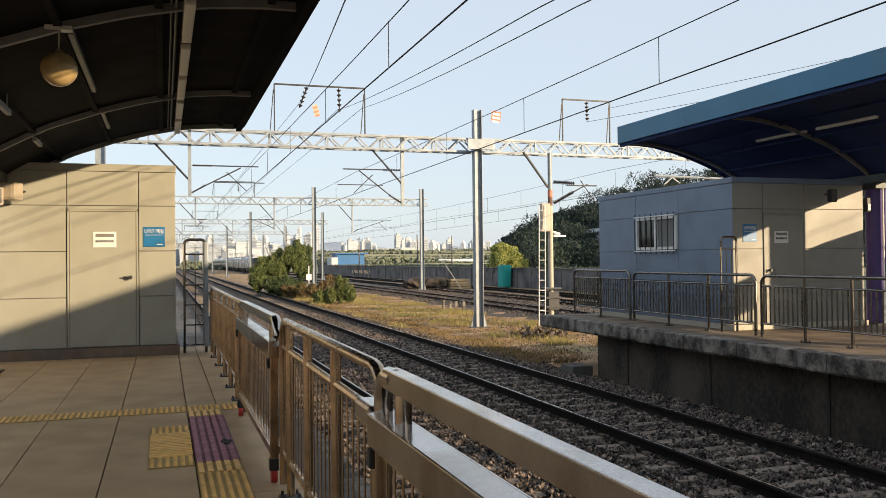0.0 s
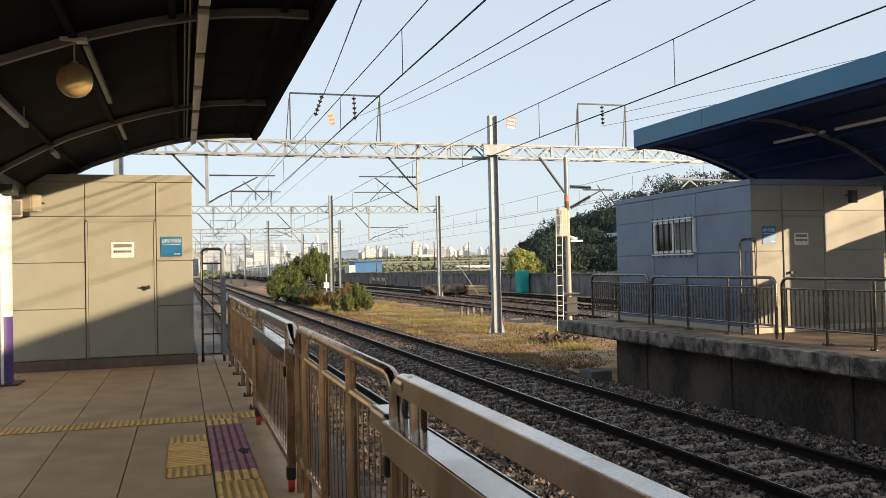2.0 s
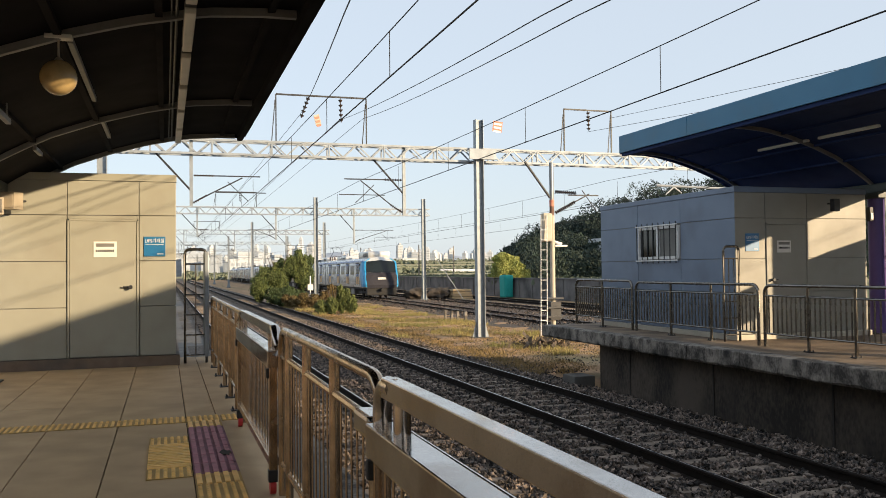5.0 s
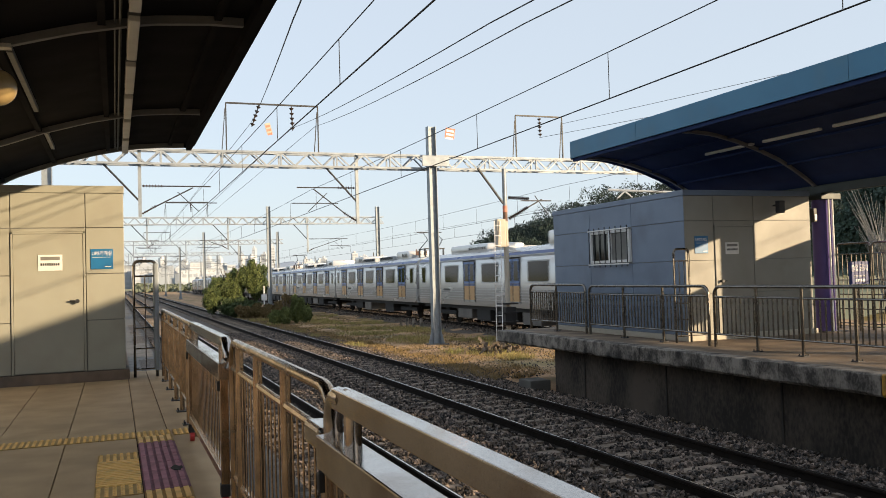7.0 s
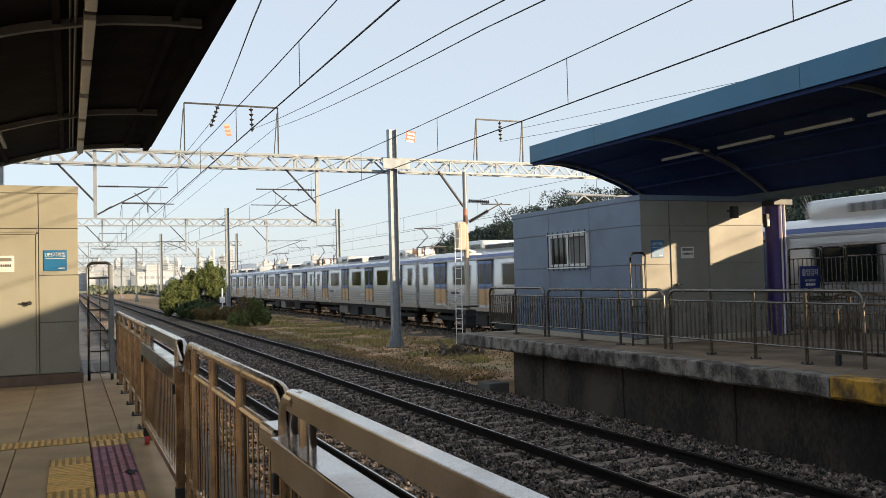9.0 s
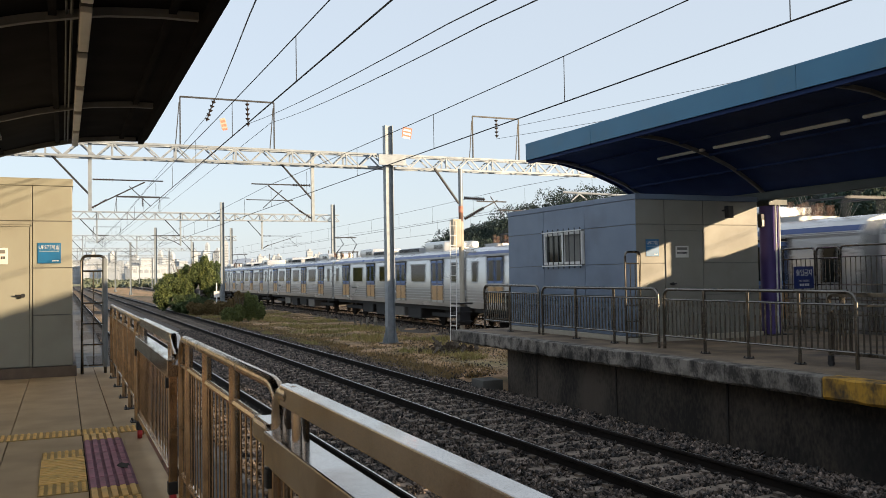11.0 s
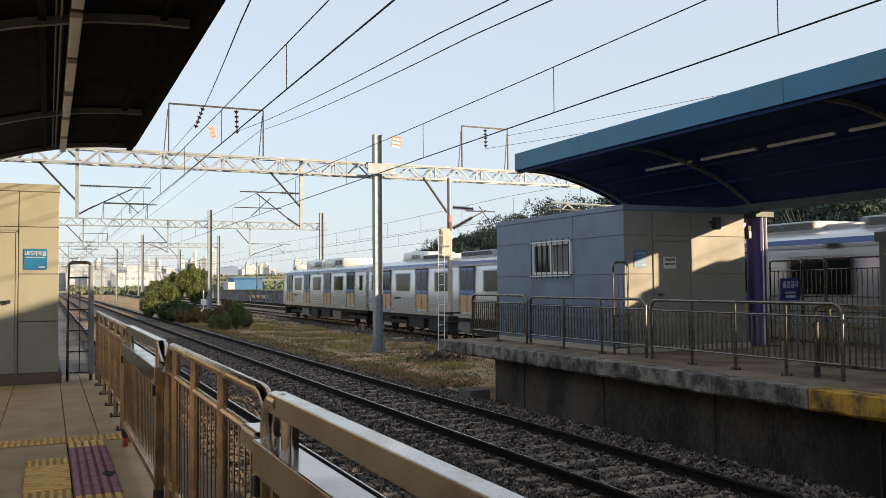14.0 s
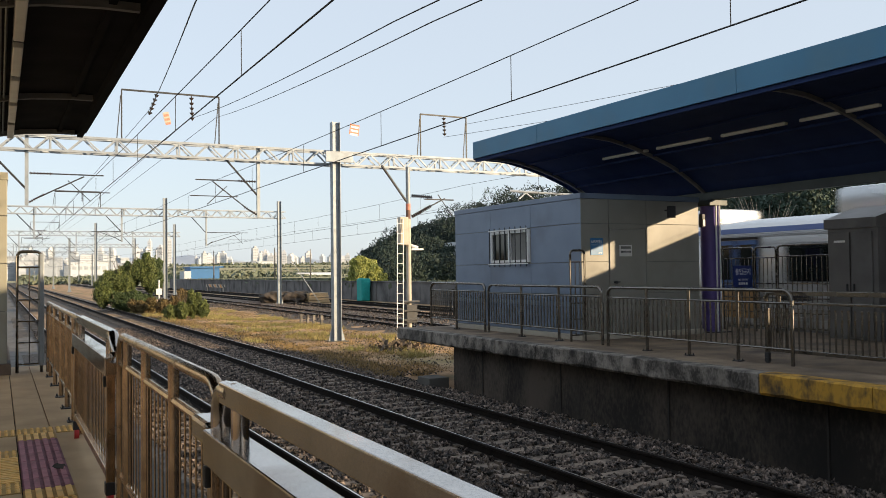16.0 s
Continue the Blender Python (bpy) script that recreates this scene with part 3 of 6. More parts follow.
def notice(parent, x, y, z, w, h, dark):
    bm = bmesh.new()
    box(bm, x - w / 2, x + w / 2, y - 0.012, y - 0.001, z - h / 2, z + h / 2, 0.002)
    s = part("sign_plate", bm, "sign_blue" if dark else "paper", parent, "blue room sign with white lettering" if dark else "white paper notice")
    if dark:
        text("lettering", "UPS기계실", 0.075, pose(x, y - 0.014, z + h * 0.27, 90), "white", s, 0.82)
        bm = bmesh.new()
        box(bm, x - w * 0.42, x + w * 0.42, y - 0.0155, y - 0.0125, z + h * 0.08, z + h * 0.10)
        box(bm, x + w * 0.12, x + w * 0.40, y - 0.0155, y - 0.0125, z - h * 0.40, z - h * 0.36)
        part("small_print", bm, "white", s)
    else:
        bm = bmesh.new()
        for k in range(9):
            a = x - w * 0.40 + k * w * 0.09
            box(bm, a, a + w * 0.06, y - 0.0155, y - 0.0125, z - h * 0.18, z - h * 0.02)
        part("small_print", bm, "ink", s)
        bm = bmesh.new()
        box(bm, x - w * 0.4, x + w * 0.4, y - 0.0155, y - 0.0125, z + h * 0.16, z + h * 0.38)
        part("heading_band", bm, "trim_grey", s)


pr = plant_room("plant_room", -5.2, -0.276, 12.715, 16.2, 0.148, 2.795, "panel_beige", "beige sheet-panelled plant room with a closed metal door, standing on the platform", True)
wall_panels(pr, 0, 0, 12.737, (-5.2, -4.2, -3.2, -2.72, -1.756, -0.79, -0.276), "panel_beige", "y", [(-1.756, -0.79, 0.1, 2.15)])
for k, (a, b) in enumerate(((12.72, 14.4), (14.4, 16.2))):
    for za, zb in zip(ROWS_Z, ROWS_Z[1:]):
        bm = bmesh.new()
        box(bm, -0.298, -0.276, a + 0.006, b - 0.006, za + 0.006, zb - 0.006, 0.004)
        part("wall_panel", bm, "panel_beige", pr)
bm = bmesh.new()
box(bm, -1.75, -0.796, 12.716, 12.737, 2.138, 2.184, 0.004)
part("lintel_panel", bm, "panel_beige", pr)
door(pr, -1.75, -0.796, 12.737, 0.15, 2.135, "panel_beige", True)
notice(pr, -1.25, 12.703, 1.70, 0.31, 0.225, False)
notice(pr, -0.575, 12.714, 1.74, 0.30, 0.29, True)

rr = plant_room("plant_room", 9.549, 12.58, 12.8, 17.887, 0.10, 2.836, "panel_grey", "grey sheet-panelled plant room with a barred window, under the platform canopy", False, "cream")
ROWS_Z = (0.10, 0.87, 1.50, 2.25, 2.73)
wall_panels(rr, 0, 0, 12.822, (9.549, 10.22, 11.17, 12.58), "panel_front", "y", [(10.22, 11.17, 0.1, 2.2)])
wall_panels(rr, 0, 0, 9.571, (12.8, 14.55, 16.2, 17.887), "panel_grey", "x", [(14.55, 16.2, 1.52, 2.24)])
bm = bmesh.new()
box(bm, 10.226, 11.164, 12.80, 12.822, 2.165, 2.244, 0.004)
part("lintel_panel", bm, "panel_front", rr)
door(rr, 10.226, 11.164, 12.822, 0.10, 2.16, "panel_front", False)
notice(rr, 10.62, 12.788, 1.72, 0.31, 0.225, False)
notice(rr, 9.92, 12.80, 1.80, 0.30, 0.33, True)
# the barred window in the side wall
win = empty("window_1", "", "")
win.parent = rr
win["label"] = "white framed sliding window behind white bars"
bm = bmesh.new()
for a, b, c, d in ((14.60, 16.15, 1.53, 1.585), (14.60, 16.15, 2.165, 2.22), (14.60, 14.655, 1.585, 2.165), (16.095, 16.15, 1.585, 2.165), (15.34, 15.41, 1.585, 2.165)):
    box(bm, 9.515, 9.60, a, b, c, d, 0.004)
part("window_frame", bm, "white", win)
for a, b, xx in ((14.655, 15.34, 9.572), (15.41, 16.095, 9.560)):
    bm = bmesh.new()
    box(bm, xx, xx + 0.006, a, b, 1.585, 2.165)
    part("pane", bm, "window", win)
for k in range(8):
    bm = bmesh.new()
    y = 14.62 + 0.216 * k
    bar(bm, (9.48, y, 1.44), (9.48, y, 2.30), 0.011, 6)
    part("window_bar", bm, "dark_steel", win, "dark iron bar")
bm = bmesh.new()
for z in (1.50, 2.24):
    flat_bar(bm, (9.48, 14.58, z), (9.48, 16.17, z), 0.02, 0.025)
part("bar_rail", bm, "white", win)


# ---------------------------------------------------------------- canopies
PROFILE = [(0.0, 0.0), (0.45, -0.005), (0.9, -0.04), (1.45, -0.155), (1.95, -0.30), (2.5, -0.50), (2.85, -0.68), (3.2, -0.88), (3.5, -1.10)]


def smooth_profile(steps=26):
    xs = np.linspace(0, 3.5, steps)
    return [(float(x), float(np.interp(x, [p[0] for p in PROFILE], [p[1] for p in PROFILE]))) for x in xs]


def canopy(name, edge, way, ztip, y0, y1, ribs, soffit, label, thick, fascia_h, fascia_mat, first, step):
    """A curved one-sided platform roof: edge is the x of its eaves, way the side to which it runs down to its columns."""
    th = empty(name, label, "platform canopy")
    pts = smooth_profile()
    bm = bmesh.new()
    ring = [[(edge + way * x, z + ztip + dz) for x, z in pts] for dz in (0.0, thick)]
    loop = ring[0] + ring[1][::-1]
    ends = [[bm.verts.new((x, y, z)) for x, z in loop] for y in (y0, y1)]
    k = len(loop)
    for i in range(k):
        bm.faces.new((ends[0][i], ends[0][(i + 1) % k], ends[1][(i + 1) % k], ends[1][i]))
    bm.faces.new(ends[0])
    bm.faces.new(ends[1][::-1])
    part("roof_sheet", bm, soffit, th, "curved dark roof sheet")
    # eaves
    cuts = [y1] + [first - step * i for i in range(int((first - y0) / step) + 1)] + [y0]
    for a, b in zip(cuts[1:], cuts):
        bm = bmesh.new()
        x0, x1 = sorted((edge - way * 0.035, edge - way * 0.001))
        box(bm, x0, x1, a + 0.004, b - 0.004, ztip - 0.03, ztip - 0.03 + fascia_h, 0.004)
        part("fascia_panel", bm, fascia_mat, th)
    # end fascia following the curve
    bm = bmesh.new()
    for (xa, za), (xb, zb) in zip(pts, pts[1:]):
        flat_bar(bm, (edge + way * xa, y1 + 0.02, ztip + za + thick / 2 - 0.02), (edge + way * (xb + 0.01), y1 + 0.02, ztip + zb + thick / 2 - 0.02), 0.035, thick + 0.06)
    part("end_trim", bm, soffit, th)
    for y in ribs:
        bm = bmesh.new()
        rows = [[bm.verts.new((edge + way * x, y + dy, ztip + z + dz)) for dy, dz in ((-0.03, -0.008), (0.03, -0.008), (0.03, -0.075), (-0.03, -0.075))] for x, z in pts[1:]]
        for a, b in zip(rows, rows[1:]):
            for i in range(4):
                bm.faces.new((a[i], a[(i + 1) % 4], b[(i + 1) % 4], b[i]))
        bm.faces.new(rows[0][::-1])
        bm.faces.new(rows[-1])
        part("rib", bm, "rib", th, "painted steel rib")
    bm = bmesh.new()
    x0, x1 = sorted((edge + way * 0.02, edge + way * 0.10))
    box(bm, x0, x1, y0, y1 - 0.02, ztip - 0.10, ztip - 0.002)
    part("eaves_beam", bm, soffit, th)
    for px in (0.35, 1.25, 2.0, 2.7):
        z = float(np.interp(px, [p[0] for p in PROFILE], [p[1] for p in PROFILE])) + ztip
        bm = bmesh.new()
        box(bm, edge + way * px - 0.03, edge + way * px + 0.03, y0, y1 - 0.02, z - 0.045, z - 0.001)
        part("purlin", bm, soffit, th)
    return th


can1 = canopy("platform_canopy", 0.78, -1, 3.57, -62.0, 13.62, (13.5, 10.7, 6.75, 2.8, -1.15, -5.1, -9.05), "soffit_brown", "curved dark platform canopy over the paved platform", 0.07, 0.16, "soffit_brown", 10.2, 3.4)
can2 = canopy("platform_canopy", 9.55, 1, 4.02, -62.0, 16.9, (16.6, 13.0, 8.3, 3.6, -1.1, -5.8, -10.5), "soffit", "curved platform canopy with a blue fascia over the island platform", 0.08, 0.39, "fascia", 14.21, 5.4)
# longitudinal beams on the column heads
bm = bmesh.new()
box(bm, -2.72, -2.52, -62, 13.6, 2.50, 2.72, 0.01)
part("edge_beam", bm, "beam", can1)
bm = bmesh.new()
box(bm, 12.98, 13.22, -62, 16.85, 2.90, 3.20, 0.01)
part("edge_beam", bm, "beam", can2, "dark green painted beam")
bm = bmesh.new()
box(bm, 12.90, 13.05, -62, 16.85, 2.79, 2.95, 0.01)
part("gutter", bm, "beam", can2)


def column(x, y, top, r, lower, split, label, trunk):
    th = empty("platform_column", label, "column", "platform columns", Matrix.Translation((x, y, 0)))
    bm = bmesh.new()
    bar(bm, (0, 0, 0.0), (0, 0, split), r, 20)
    part("lower_shaft", bm, lower, th, "purple painted foot", True)
    bm = bmesh.new()
    bar(bm, (0, 0, split), (0, 0, top), r, 20)
    part("shaft", bm, trunk, th, "", True)
    bm = bmesh.new()
    box(bm, -r - 0.05, r + 0.05, -r - 0.05, r + 0.05, top - 0.12, top, 0.01)
    part("head", bm, "beam", th)
    bm = bmesh.new()
    box(bm, -r - 0.09, r + 0.09, -r - 0.09, r + 0.09, 0.0, 0.02, 0.004)
    part("base_plate", bm, "dark_steel", th)
    bm = bmesh.new()
    for k in range(2):
        bar(bm, (-r * 0.3 + 0.10 * k, -r - 0.03, 0.02), (-r * 0.3 + 0.10 * k, -r - 0.03, top - 0.1), 0.018, 8)
    part("conduit", bm, "white", th, "white cable pipes", True)
    return th


for y in (11.4, 4.0, -3.4, -10.8, -18.2, -25.6, -33.0, -40.4, -47.8):
    column(-2.63, y, 2.5, 0.15, "purple", 0.85, "round pale lilac column with a purple foot", "pinkwhite")
for y in (13.0, 5.8, -1.4, -8.6, -15.8, -23.0, -30.2, -37.4, -44.6):
    column(13.10, y, 2.79, 0.205, "purple", 0.9, "round purple painted steel column with cable pipes", "purple")


def tube_light(x, y, z, parent_label, half=0.60, w=0.042):
    th = empty("tube_light", parent_label, "light fitting", "tube lights", Matrix.Translation((x, y, z)))
    bm = bmesh.new()
    box(bm, -w - 0.003, w + 0.003, 0.02 - half, half - 0.02, 0.0, 0.055, 0.01)
    part("housing", bm, "rib", th)
    bm = bmesh.new()
    box(bm, -w, w, -half, half, -0.05, 0.0, 0.012)
    part("cover", bm, "tube", th, "unlit pale plastic cover")
    for s in (-0.4, 0.4):
        bm = bmesh.new()
        bar(bm, (0, s, 0.05), (0, s, 0.14), 0.008, 6)
        part("hanger", bm, "dark_steel", th)
    return th


first = tube_light(-0.235, 12.55, 3.38, "unlit tube light in a row under the dark canopy")
for k in range(1, 13):
    copy_thing(first, Matrix.Translation((-0.235, 12.55 - 1.42 * k, 3.38)))
first = tube_light(11.3, 13.58, 3.78, "unlit tube light under the blue canopy", 0.72, 0.034)
for k in range(1, 12):
    copy_thing(first, Matrix.Translation((11.3, 13.58 - 1.72 * k, 3.78)))
bm = bmesh.new()
bar(bm, (-0.33, -14, 3.44), (-0.33, 13.4, 3.44), 0.014, 6)
bar(bm, (-0.37, -14, 3.44), (-0.37, 13.4, 3.44), 0.010, 6)
part("conduit", bm, "dark_steel", can1)

for bx, ya, yb, bz in ((-1.135, 6.79, 9.2, 3.19), (-1.784, 5.6, 8.12, 2.74), (-1.151, 10.74, 12.0, 3.22), (-1.916, 10.74, 11.3, 2.86)):
    bm = bmesh.new()
    box(bm, bx - 0.022, bx + 0.022, ya, yb, bz - 0.02, bz + 0.03, 0.004)
    for y in (ya + 0.1, yb - 0.1):
        bar(bm, (bx, y, bz + 0.02), (bx, y, bz + 0.16), 0.008, 6)
    part("batten", bm, "rib", can1, "grey cable batten under the roof sheet")

gl = empty("globe_lamp", "unlit round amber globe lamp hanging from a canopy rib", "lamp", "", Matrix.Translation((-1.215, 6.75, 2.885)))
bm = bmesh.new()
bmesh.ops.create_uvsphere(bm, u_segments=24, v_segments=16, radius=0.138)
part("globe", bm, "globe", gl, "amber glass globe", True)
bm = bmesh.new()
bar(bm, (0, 0, 0.125), (0, 0, 0.155), 0.045, 12, 0.02)
bar(bm, (0, 0, 0.15), (0, 0, 0.32), 0.008, 8)
part("stem", bm, "speaker", gl, "", True)
bm = bmesh.new()
box(bm, -0.10, 0.10, -0.05, 0.05, 0.30, 0.335, 0.006)
part("bracket", bm, "tube", gl)

for k, (x, z, yy) in enumerate(((-2.62, 2.28, 12.35), (-2.42, 2.36, 12.45))):
    sp = empty("loudspeaker", "beige box loudspeaker on a bracket at the plant room", "loudspeaker", "loudspeakers", pose(x, yy, z, 0, 0, 15 - 40 * k))
    bm = bmesh.new()
    vs = box(bm, -0.10, 0.10, -0.11, 0.10, -0.12, 0.12, 0.012)
    part("case", bm, "speaker", sp)
    bm = bmesh.new()
    box(bm, -0.075, 0.075, -0.118, -0.109, -0.095, 0.095, 0.004)
    # first grille takes a darker colour to stand for its unlit face
    part("grille", bm, "cabinet" if k == 0 else "speaker", sp)
    bm = bmesh.new()
    bar(bm, (0, 0.1, 0), (0, 0.30, 0.02), 0.015, 8)
    part("bracket", bm, "dark_steel", sp)
fl = empty("floodlight", "small grey floodlight at the wall of the plant room", "lamp", "", pose(11.67, 12.62, 2.52))
bm = bmesh.new()
box(bm, -0.07, 0.07, -0.06, 0.05, -0.14, 0.10, 0.012)
part("case", bm, "dark_steel", fl)
bm = bmesh.new()
bar(bm, (0, 0.04, 0.02), (0, 0.18, 0.02), 0.015, 8)
part("bracket", bm, "dark_steel", fl)

bl = empty("bulkhead_lamp", "small dark bulkhead lamp on the purple column", "lamp", "", pose(12.83, 12.95, 2.36))
bm = bmesh.new()
box(bm, -0.05, 0.04, -0.05, 0.05, -0.14, 0.14, 0.012)
part("case", bm, "dark_steel", bl)
bm = bmesh.new()
box(bm, -0.035, 0.025, -0.062, -0.05, -0.11, 0.02, 0.004)
part("lens", bm, "paper", bl, "pale lamp glass")
bm = bmesh.new()
bar(bm, (0.03, 0, 0), (0.08, 0.02, 0), 0.012, 8)
part("bracket", bm, "dark_steel", bl)


# ---------------------------------------------------------------- fences
def foot(bm, y, x):
    box(bm, x - 0.06, x + 0.06, y - 0.06, y + 0.06, 0.0, 0.012, 0.002)
    for s in (-1, 1):
        for q in (-1, 1):
            bar(bm, (x + 0.042 * s, y + 0.042 * q, 0.012), (x + 0.042 * s, y + 0.042 * q, 0.035), 0.009, 6)


def fence_panel(x, ya, yb, posts, top, mid, low, label, gap, group, rounded=True, r=0.027, metal="steel_grey", barr=0.0135):
    """A run of stainless railing along y: a bent top pipe, posts on foot plates, two rails and thin uprights."""
    th = empty("railing", label, "railing", group)
    bm = bmesh.new()
    if rounded:
        tube(bm, arch_pts((x, ya, 0.01), (x, yb, 0.01), top - r, 0.14), r, 10)
    else:
        bar(bm, (x, ya, top - r), (x, yb, top - r), r, 10)
    part("top_rail", bm, metal, th, "", True)
    for y in posts:
        bm = bmesh.new()
        bar(bm, (x, y, 0.01), (x, y, top - r), r * 0.95, 10)
        part("post", bm, metal, th, "", True)
        bm = bmesh.new()
        foot(bm, y, x)
        part("foot_plate", bm, "dark_steel", th, "dark bolted foot plate")
    for nm, z in (("mid_rail", mid), ("bottom_rail", low)):
        bm = bmesh.new()
        bar(bm, (x, ya, z), (x, yb, z), 0.017, 8)
        part(nm, bm, metal, th, "", True)
    bm = bmesh.new()
    bar(bm, (0, 0, low), (0, 0, mid), barr, 6)
    me = mesh_of("upright", bm, metal, True)
    y0, y1 = min(ya, yb), max(ya, yb)
    n = int((y1 - y0) / gap)
    for k in range(1, n):
        y = y0 + (y1 - y0) * k / n
        if all(abs(y - p) > 0.035 for p in posts):
            piece("upright", me, th, Matrix.Translation((x, y, 0)))
    return th


FX = 9.137
fence_panel(FX, 15.78, 18.42, (17.1,), 1.10, 0.90, 0.22, "stainless railing on the end of the island platform", 0.105, "island railings")
fence_panel(FX, 11.66, 15.62, (12.98, 14.3), 1.07, 0.87, 0.23, "stainless railing on the edge of the island platform", 0.105, "island railings")
fence_panel(FX, 7.56, 11.50, (8.52, 9.51, 10.48), 1.06, 0.86, 0.23, "stainless railing on the edge of the island platform", 0.105, "island railings")
rt = fence_panel(0, 9.3, 11.9, (10.6,), 1.10, 0.90, 0.22, "stainless railing across the end of the island platform", 0.105, "island railings")
rt.matrix_basis = pose(21.1 - 0.06, 18.42, 0, 0, 0, 90) 

GX = 0.24
fence_panel(GX, 7.32, 12.72, (8.1, 9.0, 9.93, 11.05, 12.1), 1.0, 0.84, 0.20, "stainless railing with worn uprights along the platform edge", 0.10, "platform railings", r=0.026, metal="steel", barr=0.0045)
fence_panel(GX, 2.18, 4.70, (3.75, 3.02, 4.4), 1.02, 0.84, 0.20, "stainless railing with worn uprights along the platform edge", 0.10, "platform railings", r=0.024, metal="steel", barr=0.0045)


def sliding_gate(x, ya, yb, label, wheel="red", metal="steel", low=0.765, bars="steel_flat", barr=0.0045):
    """A movable barrier: a flat top bar on hoops, a wide flat bar, uprights, a foot rail and red castors."""
    th = empty("sliding_barrier", label, "platform barrier", "sliding barriers")
    bm = bmesh.new()
    box(bm, x + 0.0, x + 0.052, ya + 0.09, yb - 0.09, 0.958, 1.020, 0.004)
    part("top_bar", bm, bars, th, "scratched flat top bar")
    for y, s in ((yb, 1), (ya, -1)):
        bm = bmesh.new()
        pts = [(x + 0.026, y - s * 0.16, 0.992), (x + 0.026, y - s * 0.10, 0.992)] + [(x + 0.026, y - s * 0.09 + s * 0.09 * math.sin(a), 0.902 + 0.09 * math.cos(a)) for a in np.linspace(0.15, math.pi / 2, 7)] + [(x + 0.026, y, 0.84)]
        tube(bm, pts, 0.031, 12)
        part("hoop", bm, bars, th, "bent steel hoop", True)
        bm = bmesh.new()
        bar(bm, (x + 0.026, y - s * 0.24, 0.97), (x + 0.026, y - s * 0.24, 0.84), 0.026, 10)
        part("strut", bm, bars, th, "short upright strut", True)
    bm = bmesh.new()
    box(bm, x - 0.03, x + 0.065, ya, yb, low, 0.868, 0.005)
    part("wide_bar", bm, bars, th, "wide flat steel bar")
    bm = bmesh.new()
    box(bm, x - 0.02, x + 0.04, ya + 0.04, yb - 0.04, 0.17, 0.22, 0.006)
    part("foot_rail", bm, metal, th)
    for y in (ya + 0.04, yb - 0.04):
        bm = bmesh.new()
        box(bm, x - 0.02, x + 0.03, y - 0.025, y + 0.025, 0.10, 0.77, 0.005)
        p = part("post", bm, metal, th)
        bm = bmesh.new()
        bar(bm, (x - 0.015, y, 0.046), (x + 0.02, y, 0.046), 0.045, 18)
        part("castor_wheel", bm, wheel, p, wheel + " rubber castor wheel", True)
        bm = bmesh.new()
        box(bm, x - 0.026, x + 0.03, y - 0.035, y + 0.035, 0.075, 0.15, 0.008)
        part("castor_fork", bm, "dark_steel", p, "dark castor fork")
        bm = bmesh.new()
        box(bm, x - 0.036, x + 0.0, y - 0.02, y + 0.02, 0.70, 0.762, 0.008)
        part("latch", bm, "black", p, "small black latch")
    bm = bmesh.new()
    bar(bm, (0, 0, 0.2), (0, 0, 0.78), barr, 6)
    me = mesh_of("upright", bm, metal, True)
    n = int((yb - ya) / 0.095)
    for k in range(1, n):
        piece("upright", me, th, Matrix.Translation((x + 0.01, ya + (yb - ya) * k / n, 0)))
    return th


sliding_gate(0.20, -2.6, 2.14, "movable stainless barrier with a flat top bar at the platform edge")
sliding_gate(0.19, 4.75, 7.22, "movable stainless barrier on red castors at the platform edge")
sliding_gate(FX + 0.14, 2.2, 8.15, "movable stainless barrier on the island platform", "black", "steel_grey", 0.835, "steel_grey", 0.013)
bm = bmesh.new()
box(bm, 0.19, 0.27, 2.20, 2.42, 0.80, 0.875, 0.015)
tagged(part("latch_bracket", bm, "steel_flat"), "short steel latch box between the railing and the barrier", "latch")


def tall_gate(m, w, h, label):
    """A narrow tall pipe gate in its own x-z plane."""
    th = empty("pipe_gate", label, "gate", "pipe gates", m)
    bm = bmesh.new()
    tube(bm, arch_pts((0, 0, 0.0), (w, 0, 0.0), h, 0.07), 0.022, 10)
    part("frame", bm, "steel_grey", th, "", True)
    for z in (0.12, 0.42, 0.72, 1.02, h - 0.22):
        bm = bmesh.new()
        bar(bm, (0, 0, z), (w, 0, z), 0.012, 8)
        part("rung", bm, "steel_grey", th, "", True)
    n = max(2, int(w / 0.11))
    for k in range(1, n):
        bm = bmesh.new()
        bar(bm, (w * k / n, 0, 0.12), (w * k / n, 0, h - 0.22), 0.009, 6)
        part("upright", bm, "steel_grey", th, "", True)
    return th


tall_gate(pose(-0.15, 12.86, 0), 0.31, 1.70, "narrow tall stainless gate between the plant room and the railing")
bm = bmesh.new()
box(bm, 0.13, 0.19, 12.72, 13.2, 0.1, 1.66, 0.01)
tagged(part("gate_post", bm, "galv"), "flat galvanised post beside the narrow gate", "post")
tall_gate(pose(FX + 0.05, 12.66, 0), 0.33, 1.72, "narrow tall stainless gate between the grey plant room and the railing")
tall_gate(pose(13.92, 13.45, 0, 0, 0, -90), 0.85, 1.78, "tall stainless pipe gate at the back of the island platform")
tall_gate(pose(13.92, 12.55, 0, 0, 0, -90), 0.55, 1.78, "tall stainless pipe gate at the back of the island platform")
tall_gate(pose(13.92, 11.95, 0, 0, 0, -90), 1.30, 1.80, "tall stainless pipe gate at the back of the island platform")
ns = empty("no_entry_sign", "navy blue sign with white Korean lettering hung on the pipe gate", "sign", "", pose(13.62, 12.62, 1.17))
bm = bmesh.new()
box(bm, -0.27, 0.27, -0.01, 0.01, -0.23, 0.23, 0.004)
plate = part("plate", bm, "sign_navy", ns)
